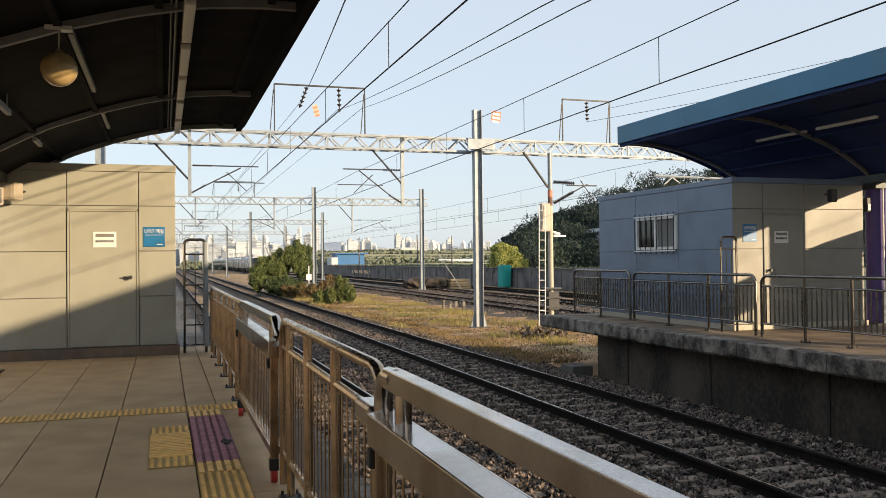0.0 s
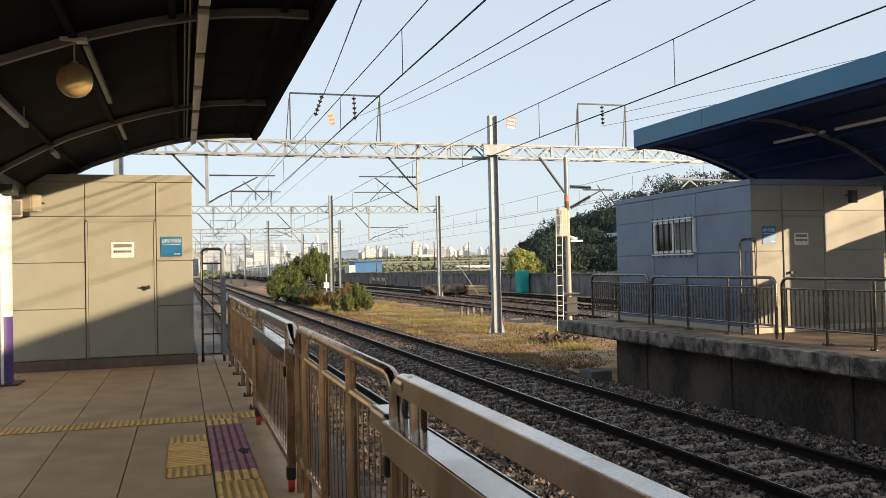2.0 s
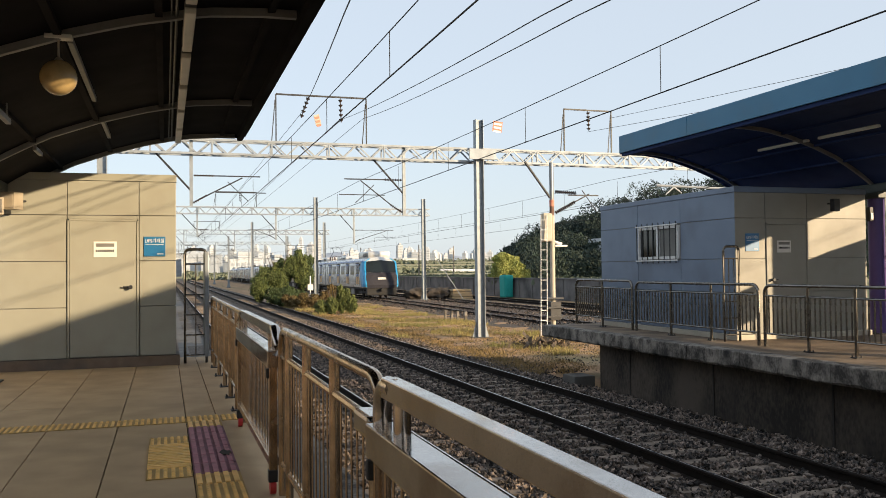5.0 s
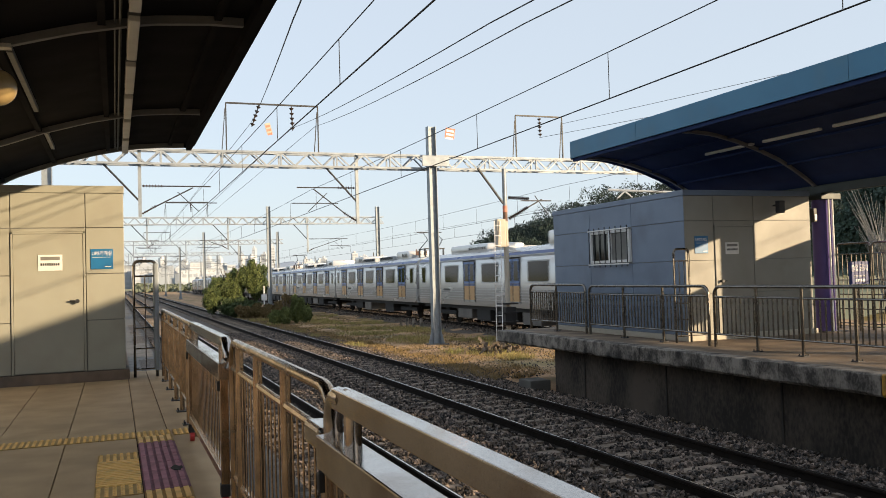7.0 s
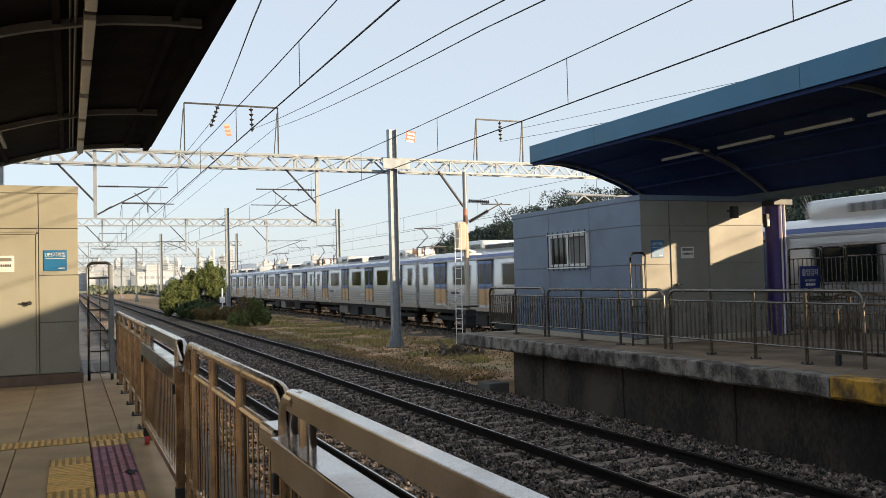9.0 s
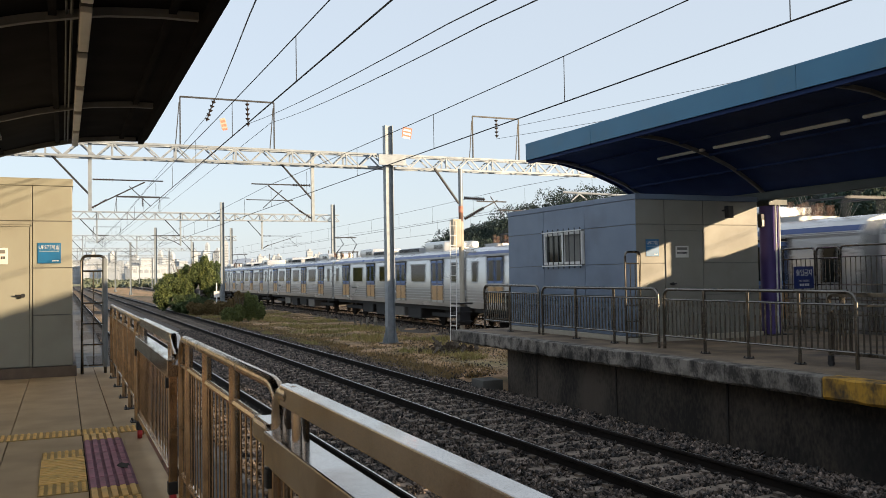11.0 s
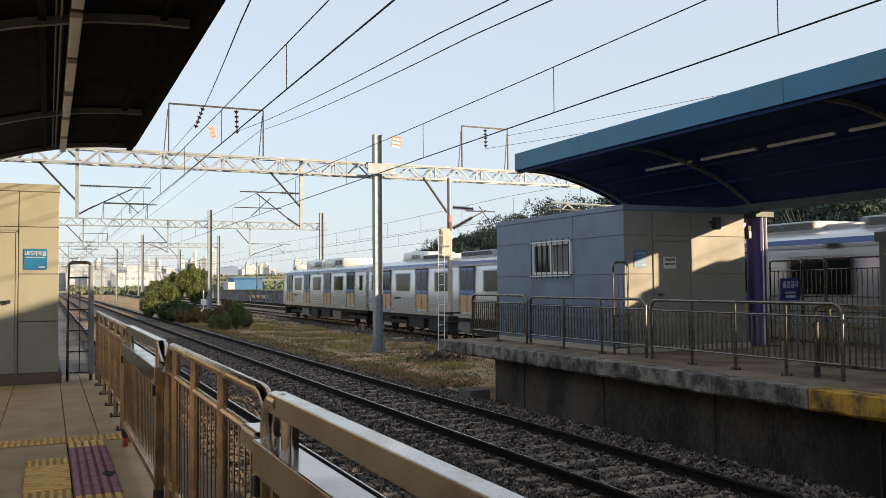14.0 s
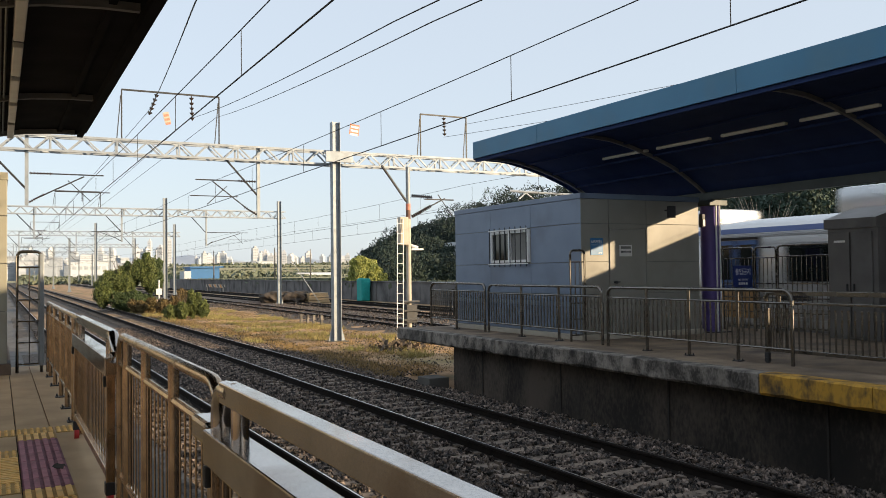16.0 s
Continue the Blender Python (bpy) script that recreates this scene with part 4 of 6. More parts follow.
text("lettering", "출입금지", 0.155, pose(0, -0.0125, 0.09, 90), "white", ns, 0.80)
text("lettering", "NO ENTRY", 0.06, pose(0, -0.0125, -0.07, 90), "white", ns)
bm = bmesh.new()
for k in range(4):
    box(bm, -0.13 + 0.07 * k, -0.08 + 0.07 * k, -0.0145, -0.0105, -0.175, -0.125)
part("small_print", bm, "white", ns)
bm = bmesh.new()
bar(bm, (0, 0.03, -1.17), (0, 0.03, 0.2), 0.02, 8)
part("post", bm, "steel_grey", ns)

# the dark store behind the island railing
st = empty("platform_store", "low grey-brown metal store with double doors on the island platform", "storage shed")
bm = bmesh.new()
box(bm, 13.62, 14.50, 9.46, 10.50, 0.0, 2.20, 0.01)
part("body", bm, "cabinet", st)
bm = bmesh.new()
for v in box(bm, 13.56, 14.52, 9.44, 10.54, 2.06, 2.24):
    if v.co.x > 14 and v.co.z > 2.2:
        v.co.z = 2.50                                    # the roof rises to the back
part("roof_edge", bm, "cabinet", st)
for k, (ya, yb) in enumerate(((10.02, 10.44), (9.56, 9.98))):
    bm = bmesh.new()
    box(bm, 13.585, 13.615, ya, yb, 0.06, 1.98, 0.004)
    d = part("door", bm, "cabinet", st)
    bm = bmesh.new()
    y = ya + 0.05 if k == 0 else yb - 0.05
    box(bm, 13.56, 13.586, y - 0.015, y + 0.015, 0.90, 1.03, 0.004)
    part("handle", bm, "dark_steel", d)
bm = bmesh.new()
box(bm, 13.58, 13.584, 10.1, 10.34, 1.80, 1.84)
part("label_strip", bm, "paper", st)
# unseen tall block, added for the upright band of shade on the room front
tc = empty("switch_cabinet", "unseen tall narrow grey-brown block added beside the store to cast shade", "cabinet")
bm = bmesh.new()
box(bm, 13.90, 14.12, 8.60, 9.36, 0.0, 3.30, 0.01)
part("body", bm, "cabinet", tc)
for za, zb in ((0.08, 1.6), (1.64, 3.22)):
    bm = bmesh.new()
    box(bm, 13.882, 13.898, 8.64, 9.32, za, zb, 0.003)
    part("door", bm, "cabinet", tc)
# unseen boards, added to bound the sunlight on the room front and railing
nb = empty("notice_board", "unseen long plain board on posts, added at the platform back to cast shade", "notice board")
bm = bmesh.new()
box(bm, 13.58, 13.63, 7.1, 8.55, 1.56, 2.18, 0.01)
part("board", bm, "cabinet", nb)
bm = bmesh.new()
box(bm, 13.58, 13.63, 4.2, 7.08, 1.50, 2.02, 0.01)
part("lower_board", bm, "cabinet", nb)
for y in (4.4, 6.4, 8.4):
    bm = bmesh.new()
    bar(bm, (13.66, y, 0.0), (13.66, y, 2.2), 0.03, 10)
    part("post", bm, "steel_grey", nb, "", True)


# ---------------------------------------------------------------- overhead line
def truss(th, x0, x1, y, z0, z1, depth=0.45, step=0.50, name="truss_girder"):
    """A lattice girder along x: four chords, zigzag sides, uprights."""
    bm = bmesh.new()
    for yy in (y - depth / 2, y + depth / 2):
        for z in (z0, z1):
            flat_bar(bm, (x0, yy, z), (x1, yy, z), 0.07, 0.07)
        n = int((x1 - x0) / step)
        for k in range(n):
            a, b = x0 + (x1 - x0) * k / n, x0 + (x1 - x0) * (k + 1) / n
            flat_bar(bm, (a, yy, z0 if k % 2 else z1), (b, yy, z1 if k % 2 else z0), 0.035, 0.05)
            if k % 4 == 0:
                flat_bar(bm, (a, yy, z0), (a, yy, z1), 0.05, 0.06)
    for z in (z0, z1):
        n = int((x1 - x0) / (2 * step))
        for k in range(n):
            a, b = x0 + (x1 - x0) * k / n, x0 + (x1 - x0) * (k + 1) / n
            s = 1 if k % 2 else -1
            flat_bar(bm, (a, y - s * depth / 2, z), (b, y + s * depth / 2, z), 0.03, 0.03)
    return part(name, bm, "truss", th, "pale grey lattice girder")


def mast(th, x, y, z0, z1, w=0.30):
    """A rolled H mast on a flared foot."""
    bm = bmesh.new()
    h, f, t = w / 2, w / 2, 0.014
    prof = [(-h, -f), (-h + t, -f), (-h + t, -t / 2), (h - t, -t / 2), (h - t, -f), (h, -f), (h, f), (h - t, f), (h - t, t / 2), (-h + t, t / 2), (-h + t, f), (-h, f)]
    ends = [[bm.verts.new((x + a, y + b, z)) for a, b in prof] for z in (z0, z1)]
    for i in range(12):
        bm.faces.new((ends[0][i], ends[0][(i + 1) % 12], ends[1][(i + 1) % 12], ends[1][i]))
    bm.faces.new(ends[0][::-1])
    bm.faces.new(ends[1])
    m = part("mast", bm, "galv", th, "galvanised steel mast")
    bm = bmesh.new()
    vs = box(bm, x - 0.36, x + 0.36, y - 0.36, y + 0.36, z0 - 0.25, z0 + 0.005)
    part("footing", bm, "concrete", m)
    bm = bmesh.new()
    for s in (-1, 1):
        v = [bm.verts.new(p) for p in ((x + s * w * 0.44, y - 0.02, z0), (x + s * 0.32, y - 0.02, z0), (x + s * w * 0.44, y - 0.02, z0 + 0.75), (x + s * w * 0.44, y + 0.02, z0), (x + s * 0.32, y + 0.02, z0), (x + s * w * 0.44, y + 0.02, z0 + 0.75))]
        for f in ((0, 1, 2), (3, 5, 4), (0, 3, 4, 1), (1, 4, 5, 2), (2, 5, 3, 0)):
            bm.faces.new([v[i] for i in f])
    part("gusset", bm, "galv", m)
    return m


def insulator(bm, a, b, n=5, r=0.085):
    a, b = Vector(a), Vector(b)
    bar(bm, a, b, 0.02, 6)
    for k in range(n):
        p, q = a.lerp(b, (k + 0.35) / n), a.lerp(b, (k + 0.75) / n)
        bar(bm, p, q, r, 10, r * 0.45)


def drop_arm(th, x, y, zt, zb, wire_x, zc=3.78, zm=4.45):
    """A drop post below the girder with its cantilever and insulators out to the wires."""
    bm = bmesh.new()
    box(bm, x - 0.055, x + 0.055, y - 0.055, y + 0.055, zb, zt)
    dp = part("drop_post", bm, "galv", th, "galvanised drop post")
    s = 1 if wire_x > x else -1
    far = wire_x + s * 0.5
    bm = bmesh.new()
    bar(bm, (x + s * 0.45, y, zm + 0.25), (far, y, zm + 0.25), 0.022, 6)
    bar(bm, (x + s * 0.4, y, zb + 0.30), (wire_x - s * 0.1, y, zm + 0.20), 0.022, 6)
    bar(bm, (wire_x - s * 1.0, y, zc + 0.35), (far + s * 0.2, y, zc + 0.35), 0.016, 6)
    bar(bm, (wire_x - s * 0.6, y, zm + 0.05), (wire_x + s * 0.1, y, zc + 0.05), 0.014, 6)
    part("cantilever", bm, "dark_steel", dp)
    for a, b in (((x + s * 0.08, y, zm + 0.25), (x + s * 0.75, y, zm + 0.25)), ((x + s * 0.06, y, zb + 0.10), (x + s * 0.52, y, zb + 0.38))):
        bm = bmesh.new()
        insulator(bm, a, b, 7, 0.055)
        part("insulator", bm, "insul", dp, "dark ribbed insulator")
    return dp


def head_frame(th, x0, x1, y, z0, z1):
    bm = bmesh.new()
    for a in (x0, x1):
        flat_bar(bm, (a, y, z0), (a, y, z1), 0.04, 0.05)
        flat_bar(bm, (a - 0.16, y, z0), (a - 0.03, y, z1 - 0.2), 0.025, 0.03)
    flat_bar(bm, (x0, y, z1), (x1, y, z1), 0.05, 0.055)
    return part("head_frame", bm, "dark_steel", th, "thin steel frame above the girder")


def portal(y, x0, x1, masts, z0, z1, drops, frames, hang, label, mz0=-1.17, mz1=7.0):
    th = empty("overhead_line_portal", label, "overhead line portal", "overhead line portals")
    truss(th, x0, x1, y, z0, z1)
    for x in masts:
        mast(th, x, y - 0.4, mz0, mz1)
        if x == 10.8:
            bm = bmesh.new()
            box(bm, x - 0.45, x + 0.62, y - 0.64, y - 0.58, z0 + 0.04, z1 - 0.04, 0.01)
            part("splice_plate", bm, "truss", th, "pale grey splice plate")
    for x, zb, wx in drops:
        drop_arm(th, x, y, z1, zb, wx)
    for x in (d[0] for d in drops):
        bm = bmesh.new()
        bar(bm, (x - 1.15, y, z0), (x - 0.02, y, z0 - 1.25), 0.034, 6)
        part("brace", bm, "dark_steel", th)
    for a, b in frames:
        head_frame(th, a, b, y, z1, 7.66)
    for x, zt, zb in hang:
        bm = bmesh.new()
        insulator(bm, (x + (0.32 if x < 5 else 0.02), y, zt), (x + 0.05, y, zb), 5)
        part("insulator", bm, "insul", th, "dark ribbed insulator")
    return th


portal(30.0, -7.0, 22.4, (10.8, -2.4, 21.9), 5.44, 5.92, ((0.42, 3.65, 2.24), (7.98, 3.40, 6.25)), ((3.31, 6.58), (14.56, 16.65)), ((4.15, 7.62, 6.85), (5.6, 7.62, 6.75), (15.6, 7.62, 6.85)),
            "white lattice portal carrying the overhead wires across the tracks")
portal(68.0, -6.0, 20.6, (11.0, 20.0, -5.0), 5.92, 6.45, ((1.9, 4.1, 2.24), (7.9, 3.9, 6.25), (14.2, 3.6, 17.0)), ((3.3, 6.4),), ((5.1, 7.6, 6.9),), "lattice portal over the tracks in the middle distance", mz1=7.3)
for i, y in enumerate((108.0, 150.0, 195.0, 245.0, 300.0)):
    portal(y, -8.0, 19.5 + i, (9.8, 18.8 + i, -7.0), 6.1, 6.6, ((1.7, 4.1, 2.24), (7.7, 3.9, 6.25), (14.0, 3.8, 17.3)), ((2.9, 5.9),), (), "lattice portal over the tracks in the distance", mz1=7.6)

# the post with the signal ladder by the end of the island platform
sg = empty("signal_post", "rust-streaked steel post with a ladder and a pale equipment box", "signal post")
bm = bmesh.new()
bar(bm, (13.70, 29.4, -1.25), (13.70, 29.4, 3.4), 0.095, 12)
part("post", bm, "cream", sg, "cream painted lower post", True)
bm = bmesh.new()
bar(bm, (13.70, 29.4, 3.4), (13.70, 29.4, 3.9), 0.09, 12)
part("middle_post", bm, "rusty", sg, "rust-brown stretch of the post", True)
bm = bmesh.new()
bar(bm, (13.70, 29.4, 3.9), (13.70, 29.4, 5.44), 0.085, 12)
part("upper_post", bm, "galv", sg, "galvanised upper post", True)
bm = bmesh.new()
bar(bm, (13.70, 29.4, 3.75), (13.70, 29.4, 4.0), 0.094, 12)
part("red_band", bm, "faded", sg, "faded red band", True)
bm = bmesh.new()
box(bm, 13.26, 13.62, 29.2, 29.5, 2.40, 3.48, 0.04)
part("equipment_box", bm, "cream", sg, "cream equipment box")
for dx in (0, 0.36):
    bm = bmesh.new()
    bar(bm, (12.95 + dx * 0.7, 28.9, -1.15), (13.12 + dx * 0.7, 29.15, 3.4), 0.016, 6)
    part("ladder_rail", bm, "white", sg)
for k in range(12):
    bm = bmesh.new()
    f = (k + 0.5) / 12
    bar(bm, (12.95 + 0.17 * f, 28.9 + 0.25 * f, -1.15 + 4.55 * f), (13.2 + 0.17 * f, 28.9 + 0.25 * f, -1.15 + 4.55 * f), 0.012, 6)
    part("rung", bm, "white", sg)
bm = bmesh.new()
box(bm, 13.78, 14.30, 29.3, 29.5, 2.20, 2.27, 0.02)
bar(bm, (14.05, 29.4, 2.27), (13.78, 29.4, 2.42), 0.11, 10, 0.03)
part("lamp_arm", bm, "white", sg)
bm = bmesh.new()
for z in (-0.5, -0.15, 0.2):
    box(bm, 13.35, 14.0, 29.1, 29.7, z, z + 0.06)
box(bm, 13.5, 13.95, 29.2, 29.6, -0.6, 0.1, 0.02)
part("point_box", bm, "dark_steel", sg)
bm = bmesh.new()
bar(bm, (12.6, 29.4, 5.44), (13.62, 29.4, 4.1), 0.05, 6)
part("brace", bm, "dark_steel", sg)
bm = bmesh.new()
bar(bm, (14.4, 29.4, 4.2), (15.7, 29.4, 4.2), 0.025, 6)
bar(bm, (14.6, 29.4, 3.9), (15.3, 29.4, 4.25), 0.025, 6)
bar(bm, (15.0, 29.4, 4.4), (15.6, 29.4, 3.6), 0.02, 6)
part("cantilever", bm, "dark_steel", sg)
bm = bmesh.new()
insulator(bm, (13.85, 29.4, 4.32), (14.75, 29.4, 4.28), 11, 0.08)
part("insulator", bm, "insul", sg, "dark ribbed insulator")
bm = bmesh.new()
insulator(bm, (13.85, 29.4, 3.5), (14.7, 29.4, 3.95), 11, 0.08)
part("insulator", bm, "insul", sg, "dark ribbed insulator")

ca = empty("cantilever_arm", "pale galvanised cantilever arm reaching from the portal mast", "cantilever arm")
bm = bmesh.new()
bar(bm, (21.75, 29.35, 4.58), (18.29, 29.35, 4.65), 0.05, 8)
part("arm", bm, "truss", ca)
for a, b in (((18.70, 4.28), (19.09, 4.60)), ((19.09, 4.60), (19.45, 4.36))):
    bm = bmesh.new()
    bar(bm, (a[0], 29.35, a[1]), (b[0], 29.35, b[1]), 0.035, 6)
    part("brace", bm, "truss", ca)

# an unseen long block across the line, added behind the view to stop low sun
wh = empty("goods_shed", "unseen long plain block added beyond the sidings to stop low sunlight", "shed")
bm = bmesh.new()
box(bm, 30.5, 42, -60, -9.6, -1.4, 4.3)
part("wall", bm, "cabinet", wh)
bm = bmesh.new()
box(bm, 30.0, 42.5, -60.4, -9.2, 4.3, 4.55)
part("roof", bm, "train_grey", wh)

# wires
SPANS = (-40, -8, 30, 68, 108, 150, 195, 245, 300)


def wire(name, pts, r, label):
    bm = bmesh.new()
    tube(bm, pts, r, 5)
    return tagged(part(name, bm, "wire"), label, "overhead wire", "overhead wires")


def catenary(x, tilt=0.0, zc=3.78, zm=4.45, y0=5.0, gap=4.85, first=None):
    """Contact wire, carrying wire and droppers of one track."""
    th = empty("overhead_line", "contact wire hung on droppers from a carrying wire above a track", "overhead wire", "overhead wires")
    bm = bmesh.new()
    tube(bm, [(x + tilt * y, y, zc) for y in SPANS], 0.0095, 6)
    part("contact_wire", bm, "wire", th)
    bm = bmesh.new()
    pts = []
    for a, b in zip(SPANS, SPANS[1:]):
        for k in range(8):
            f = k / 8
            y = a + (b - a) * f
            pts.append((x + tilt * y, y, zm + 0.12 - 0.35 * 4 * f * (1 - f) * 0.35))
    tube(bm, pts, 0.0075, 6)
    part("carrying_wire", bm, "wire", th)
    for y in ([first] if first else []) + [y0 + gap * k for k in range(30)]:
        bm = bmesh.new()
        bar(bm, (x + tilt * y, y, zc), (x + tilt * y, y, zm), 0.006, 5)
        part("dropper", bm, "wire", th)
    return th


catenary(2.24, 0.0, 3.76, 4.33, 5.4, 4.37)
catenary(6.25, 0.0, 3.82, 4.49, 9.99, 4.78, 5.78)
catenary(16.06, TILT, 3.95, 4.75)
catenary(20.46, TILT, 3.95, 4.75)
for a, b in (((1.314, 8, 3.975), (4.15, 30, 6.95)), ((3.492, 8, 4.115), (5.548, 30, 6.807)), ((3.937, 8, 4.155), (6.468, 30, 6.925))):
    a, b = Vector(a), Vector(b)
    wire("feeder_wire", [a.lerp(b, f) - Vector((0, 0, 0.4 * max(0, f) * (1 - f))) for f in (-0.55, 0, 0.1, 0.2, 0.3, 0.45, 0.6, 0.8, 1)], 0.0075, "feeder wire running up to an insulator on the portal")
    wire("feeder_wire", [b] + [(b.x, y, b.z - 0.3) for y in SPANS[3:]], 0.009, "feeder wire strung along the line")
for k, (x0, z0, x1, z1) in enumerate(((16.65, 7.4, 20.5, 6.6), (15.6, 6.8, 22.5, 6.3))):
    wire("feeder_wire", [(x0, 30, z0), (x1, 5, z1)], 0.008, "feeder wire strung over the island platform")
for x, y, z, w in ((11.5, 29.4, 6.74, 0.38), (4.72, 29.6, 6.72, 0.2)):
    th = empty("warning_plate", "small faded orange-red warning plate hung on a wire" if w > 0.25 else "small faded white warning plate hung on a wire", "sign", "warning plates", pose(x, y, z, 0, 8 if w > 0.25 else -14, 0))
    bm = bmesh.new()
    box(bm, -w / 2, w / 2, -0.006, 0.006, -0.2, 0.2)
    part("plate", bm, "faded" if w > 0.25 else "cream", th)
    bm = bmesh.new()
    for k in range(3):
        box(bm, -w * 0.4, w * 0.4, -0.011, -0.007, 0.13 - 0.14 * k - 0.08, 0.13 - 0.14 * k)
    part("marking", bm, "pinkwhite" if w > 0.25 else "faded", th, "faded marking")


# ---------------------------------------------------------------- train
CAR_L, HALF_W, RAKE = 19.5, 1.56, 0.80


def body_section(z):
    """Half width of the body at height z above the rail."""
    return float(np.interp(z, [0.95, 1.15, 2.0, 3.1, 3.26, 3.40, 3.50, 3.55], [1.50, 1.56, 1.56, 1.53, 1.42, 1.15, 0.65, 0.0]))


def loft(bm, sections):
    """Skins closed cross-sections given as (y, [(x, z)...])."""
    rings = [[bm.verts.new((x, y, z)) for x, z in pts] for y, pts in sections]
    k = len(rings[0])
    for a, b in zip(rings, rings[1:]):
        for i in range(k):
            bm.faces.new((a[i], a[(i + 1) % k], b[(i + 1) % k], b[i]))
    bm.faces.new(rings[0][::-1])
    bm.faces.new(rings[-1])


def section_pts(scale=1.0, zcut=9.0):
    zs = [0.95, 1.15, 2.0, 3.1, 3.26, 3.40, 3.50, 3.55]
    right = [(body_section(z) * scale, z) for z in zs]
    return right + [(-x, z) for x, z in right[::-1][1:]]


def train_car(kind, index):
    """One car, its middle at the origin on rail level; local -y leads."""
    labels = {"front": "leading train car with a cyan-framed dark cab front", "rear": "last train car with a dark cab end", "mid": "pale train car with sliding doors and a blue roof band"}
    th = empty("train_car", labels[kind], "train car", "train cars")
    half = CAR_L / 2
    bm = bmesh.new()
    y0, y1 = -half, half
    if kind == "front":
        secs = [(-half, section_pts(0.90)), (-half + 0.35, section_pts(0.965)), (-half + 1.7, section_pts()), (half, section_pts())]
    elif kind == "rear":
        secs = [(-half, section_pts()), (half - 1.7, section_pts()), (half - 0.35, section_pts(0.965)), (half, section_pts(0.90))]
    else:
        secs = [(-half, section_pts()), (half, section_pts())]
    loft(bm, secs)
    if kind != "mid":                                       # the raked cab end
        s = -1 if kind == "front" else 1
        for v in bm.verts:
            if s * v.co.y > half - 0.5:
                v.co.y -= s * RAKE * max(0, v.co.z - 1.3) / 2.4
    part("body", bm, "train", th, "pale ribbed metal body", True)
    for s in (-1, 1):
        bm = bmesh.new()
        a, b = (-half + (1.0 if kind == "front" else 0.02), half - (1.0 if kind == "rear" else 0.02))
        vs = []
        for z0, z1 in ((3.14, 3.20), (3.20, 3.26)):
            v = [bm.verts.new((s * (body_section(z) + 0.012), y, z)) for z, y in ((z0, a), (z0, b), (z1, b), (z1, a))]
            w = [bm.verts.new((s * (body_section(z) - 0.02), y, z)) for z, y in ((z0, a), (z0, b), (z1, b), (z1, a))]
            bm.faces.new(v)
            bm.faces.new(w[::-1])
            for i in range(4):
                bm.faces.new((v[i], w[i], w[(i + 1) % 4], v[(i + 1) % 4]))
        part("roof_band", bm, "train_blue", th, "blue band along the roof edge")
        bm = bmesh.new()
        for z in (1.22, 1.34, 1.46, 1.58, 1.70, 3.06, 3.10):
            box(bm, s * 1.562 - 0.006, s * 1.562 + 0.006, a, b, z, z + 0.02)
        part("side_rib", bm, "train_grey", th)
        # doors in pairs of leaves, windows between them
        door_y = [-7.1, -2.4, 2.4, 7.1]
        for k, y in enumerate(door_y):
            bm = bmesh.new()
            box(bm, s * 1.548 - 0.02, s * 1.548 + 0.02, y - 0.70, y + 0.70, 1.12, 3.02)
            d = part("door", bm, "train", th, "double sliding door")
            bm = bmesh.new()
            box(bm, s * 1.566 - 0.003, s * 1.566 + 0.003, y - 0.655, y - 0.018, 1.98, 2.98)
            box(bm, s * 1.566 - 0.003, s * 1.566 + 0.003, y + 0.018, y + 0.655, 1.98, 2.98)
            part("door_leaf", bm, "train_door", d, "sky-blue upper door leaf")
            bm = bmesh.new()
            for a0, b0 in ((-0.72, -0.66), (0.66, 0.72), (-0.015, 0.015)):
                box(bm, s * 1.562 - 0.02, s * 1.562 + 0.02, y + a0, y + b0, 1.12, 3.05)
            box(bm, s * 1.562 - 0.02, s * 1.562 + 0.02, y - 0.72, y + 0.72, 2.99, 3.05)
            part("door_seal", bm, "under", d)
            for a0, b0 in ((-0.57, -0.10), (0.10, 0.57)):
                bm = bmesh.new()
                box(bm, s * 1.571 - 0.004, s * 1.571 + 0.004, y + a0, y + b0, 2.08, 2.88)
                part("door_window", bm, "window", d)
                bm = bmesh.new()
                box(bm, s * 1.569 - 0.003, s * 1.569 + 0.003, y + a0 - 0.06, y + b0 + 0.06, 1.22, 1.86)
                part("door_panel", bm, "train_orange", d, "orange lower panel")
                bm = bmesh.new()
                box(bm, s * 1.569 - 0.003, s * 1.569 + 0.003, y + a0 - 0.06, y + b0 + 0.06, 1.88, 1.97)
                part("door_stripe", bm, "train_blue", d)
        wins = [(-4.75, 1.75), (0.0, 1.75), (4.75, 1.75)] + ([(-8.95, 0.5)] if kind != "front" else []) + ([(8.95, 0.5)] if kind != "rear" else [])
        for y, w in wins:
            bm = bmesh.new()
            box(bm, s * 1.556 - 0.006, s * 1.556 + 0.006, y - w / 2 - 0.05, y + w / 2 + 0.05, 2.0, 2.88)
            f = part("window", bm, "train_grey", th, "side window")
            bm = bmesh.new()
            box(bm, s * 1.566 - 0.005, s * 1.566 + 0.005, y - w / 2, y + w / 2, 2.05, 2.83)
            part("pane", bm, "window", f)
        bm = bmesh.new()
        box(bm, s * 1.553 - 0.02, s * 1.553 + 0.02, -0.55, -0.15, 3.05, 3.13)
        part("display", bm, "ink", th)
        bm = bmesh.new()
        box(bm, s * 1.566 - 0.004, s * 1.566 + 0.004, 5.0, 5.9, 1.64, 1.74)
        part("number_bar", bm, "ink", th)
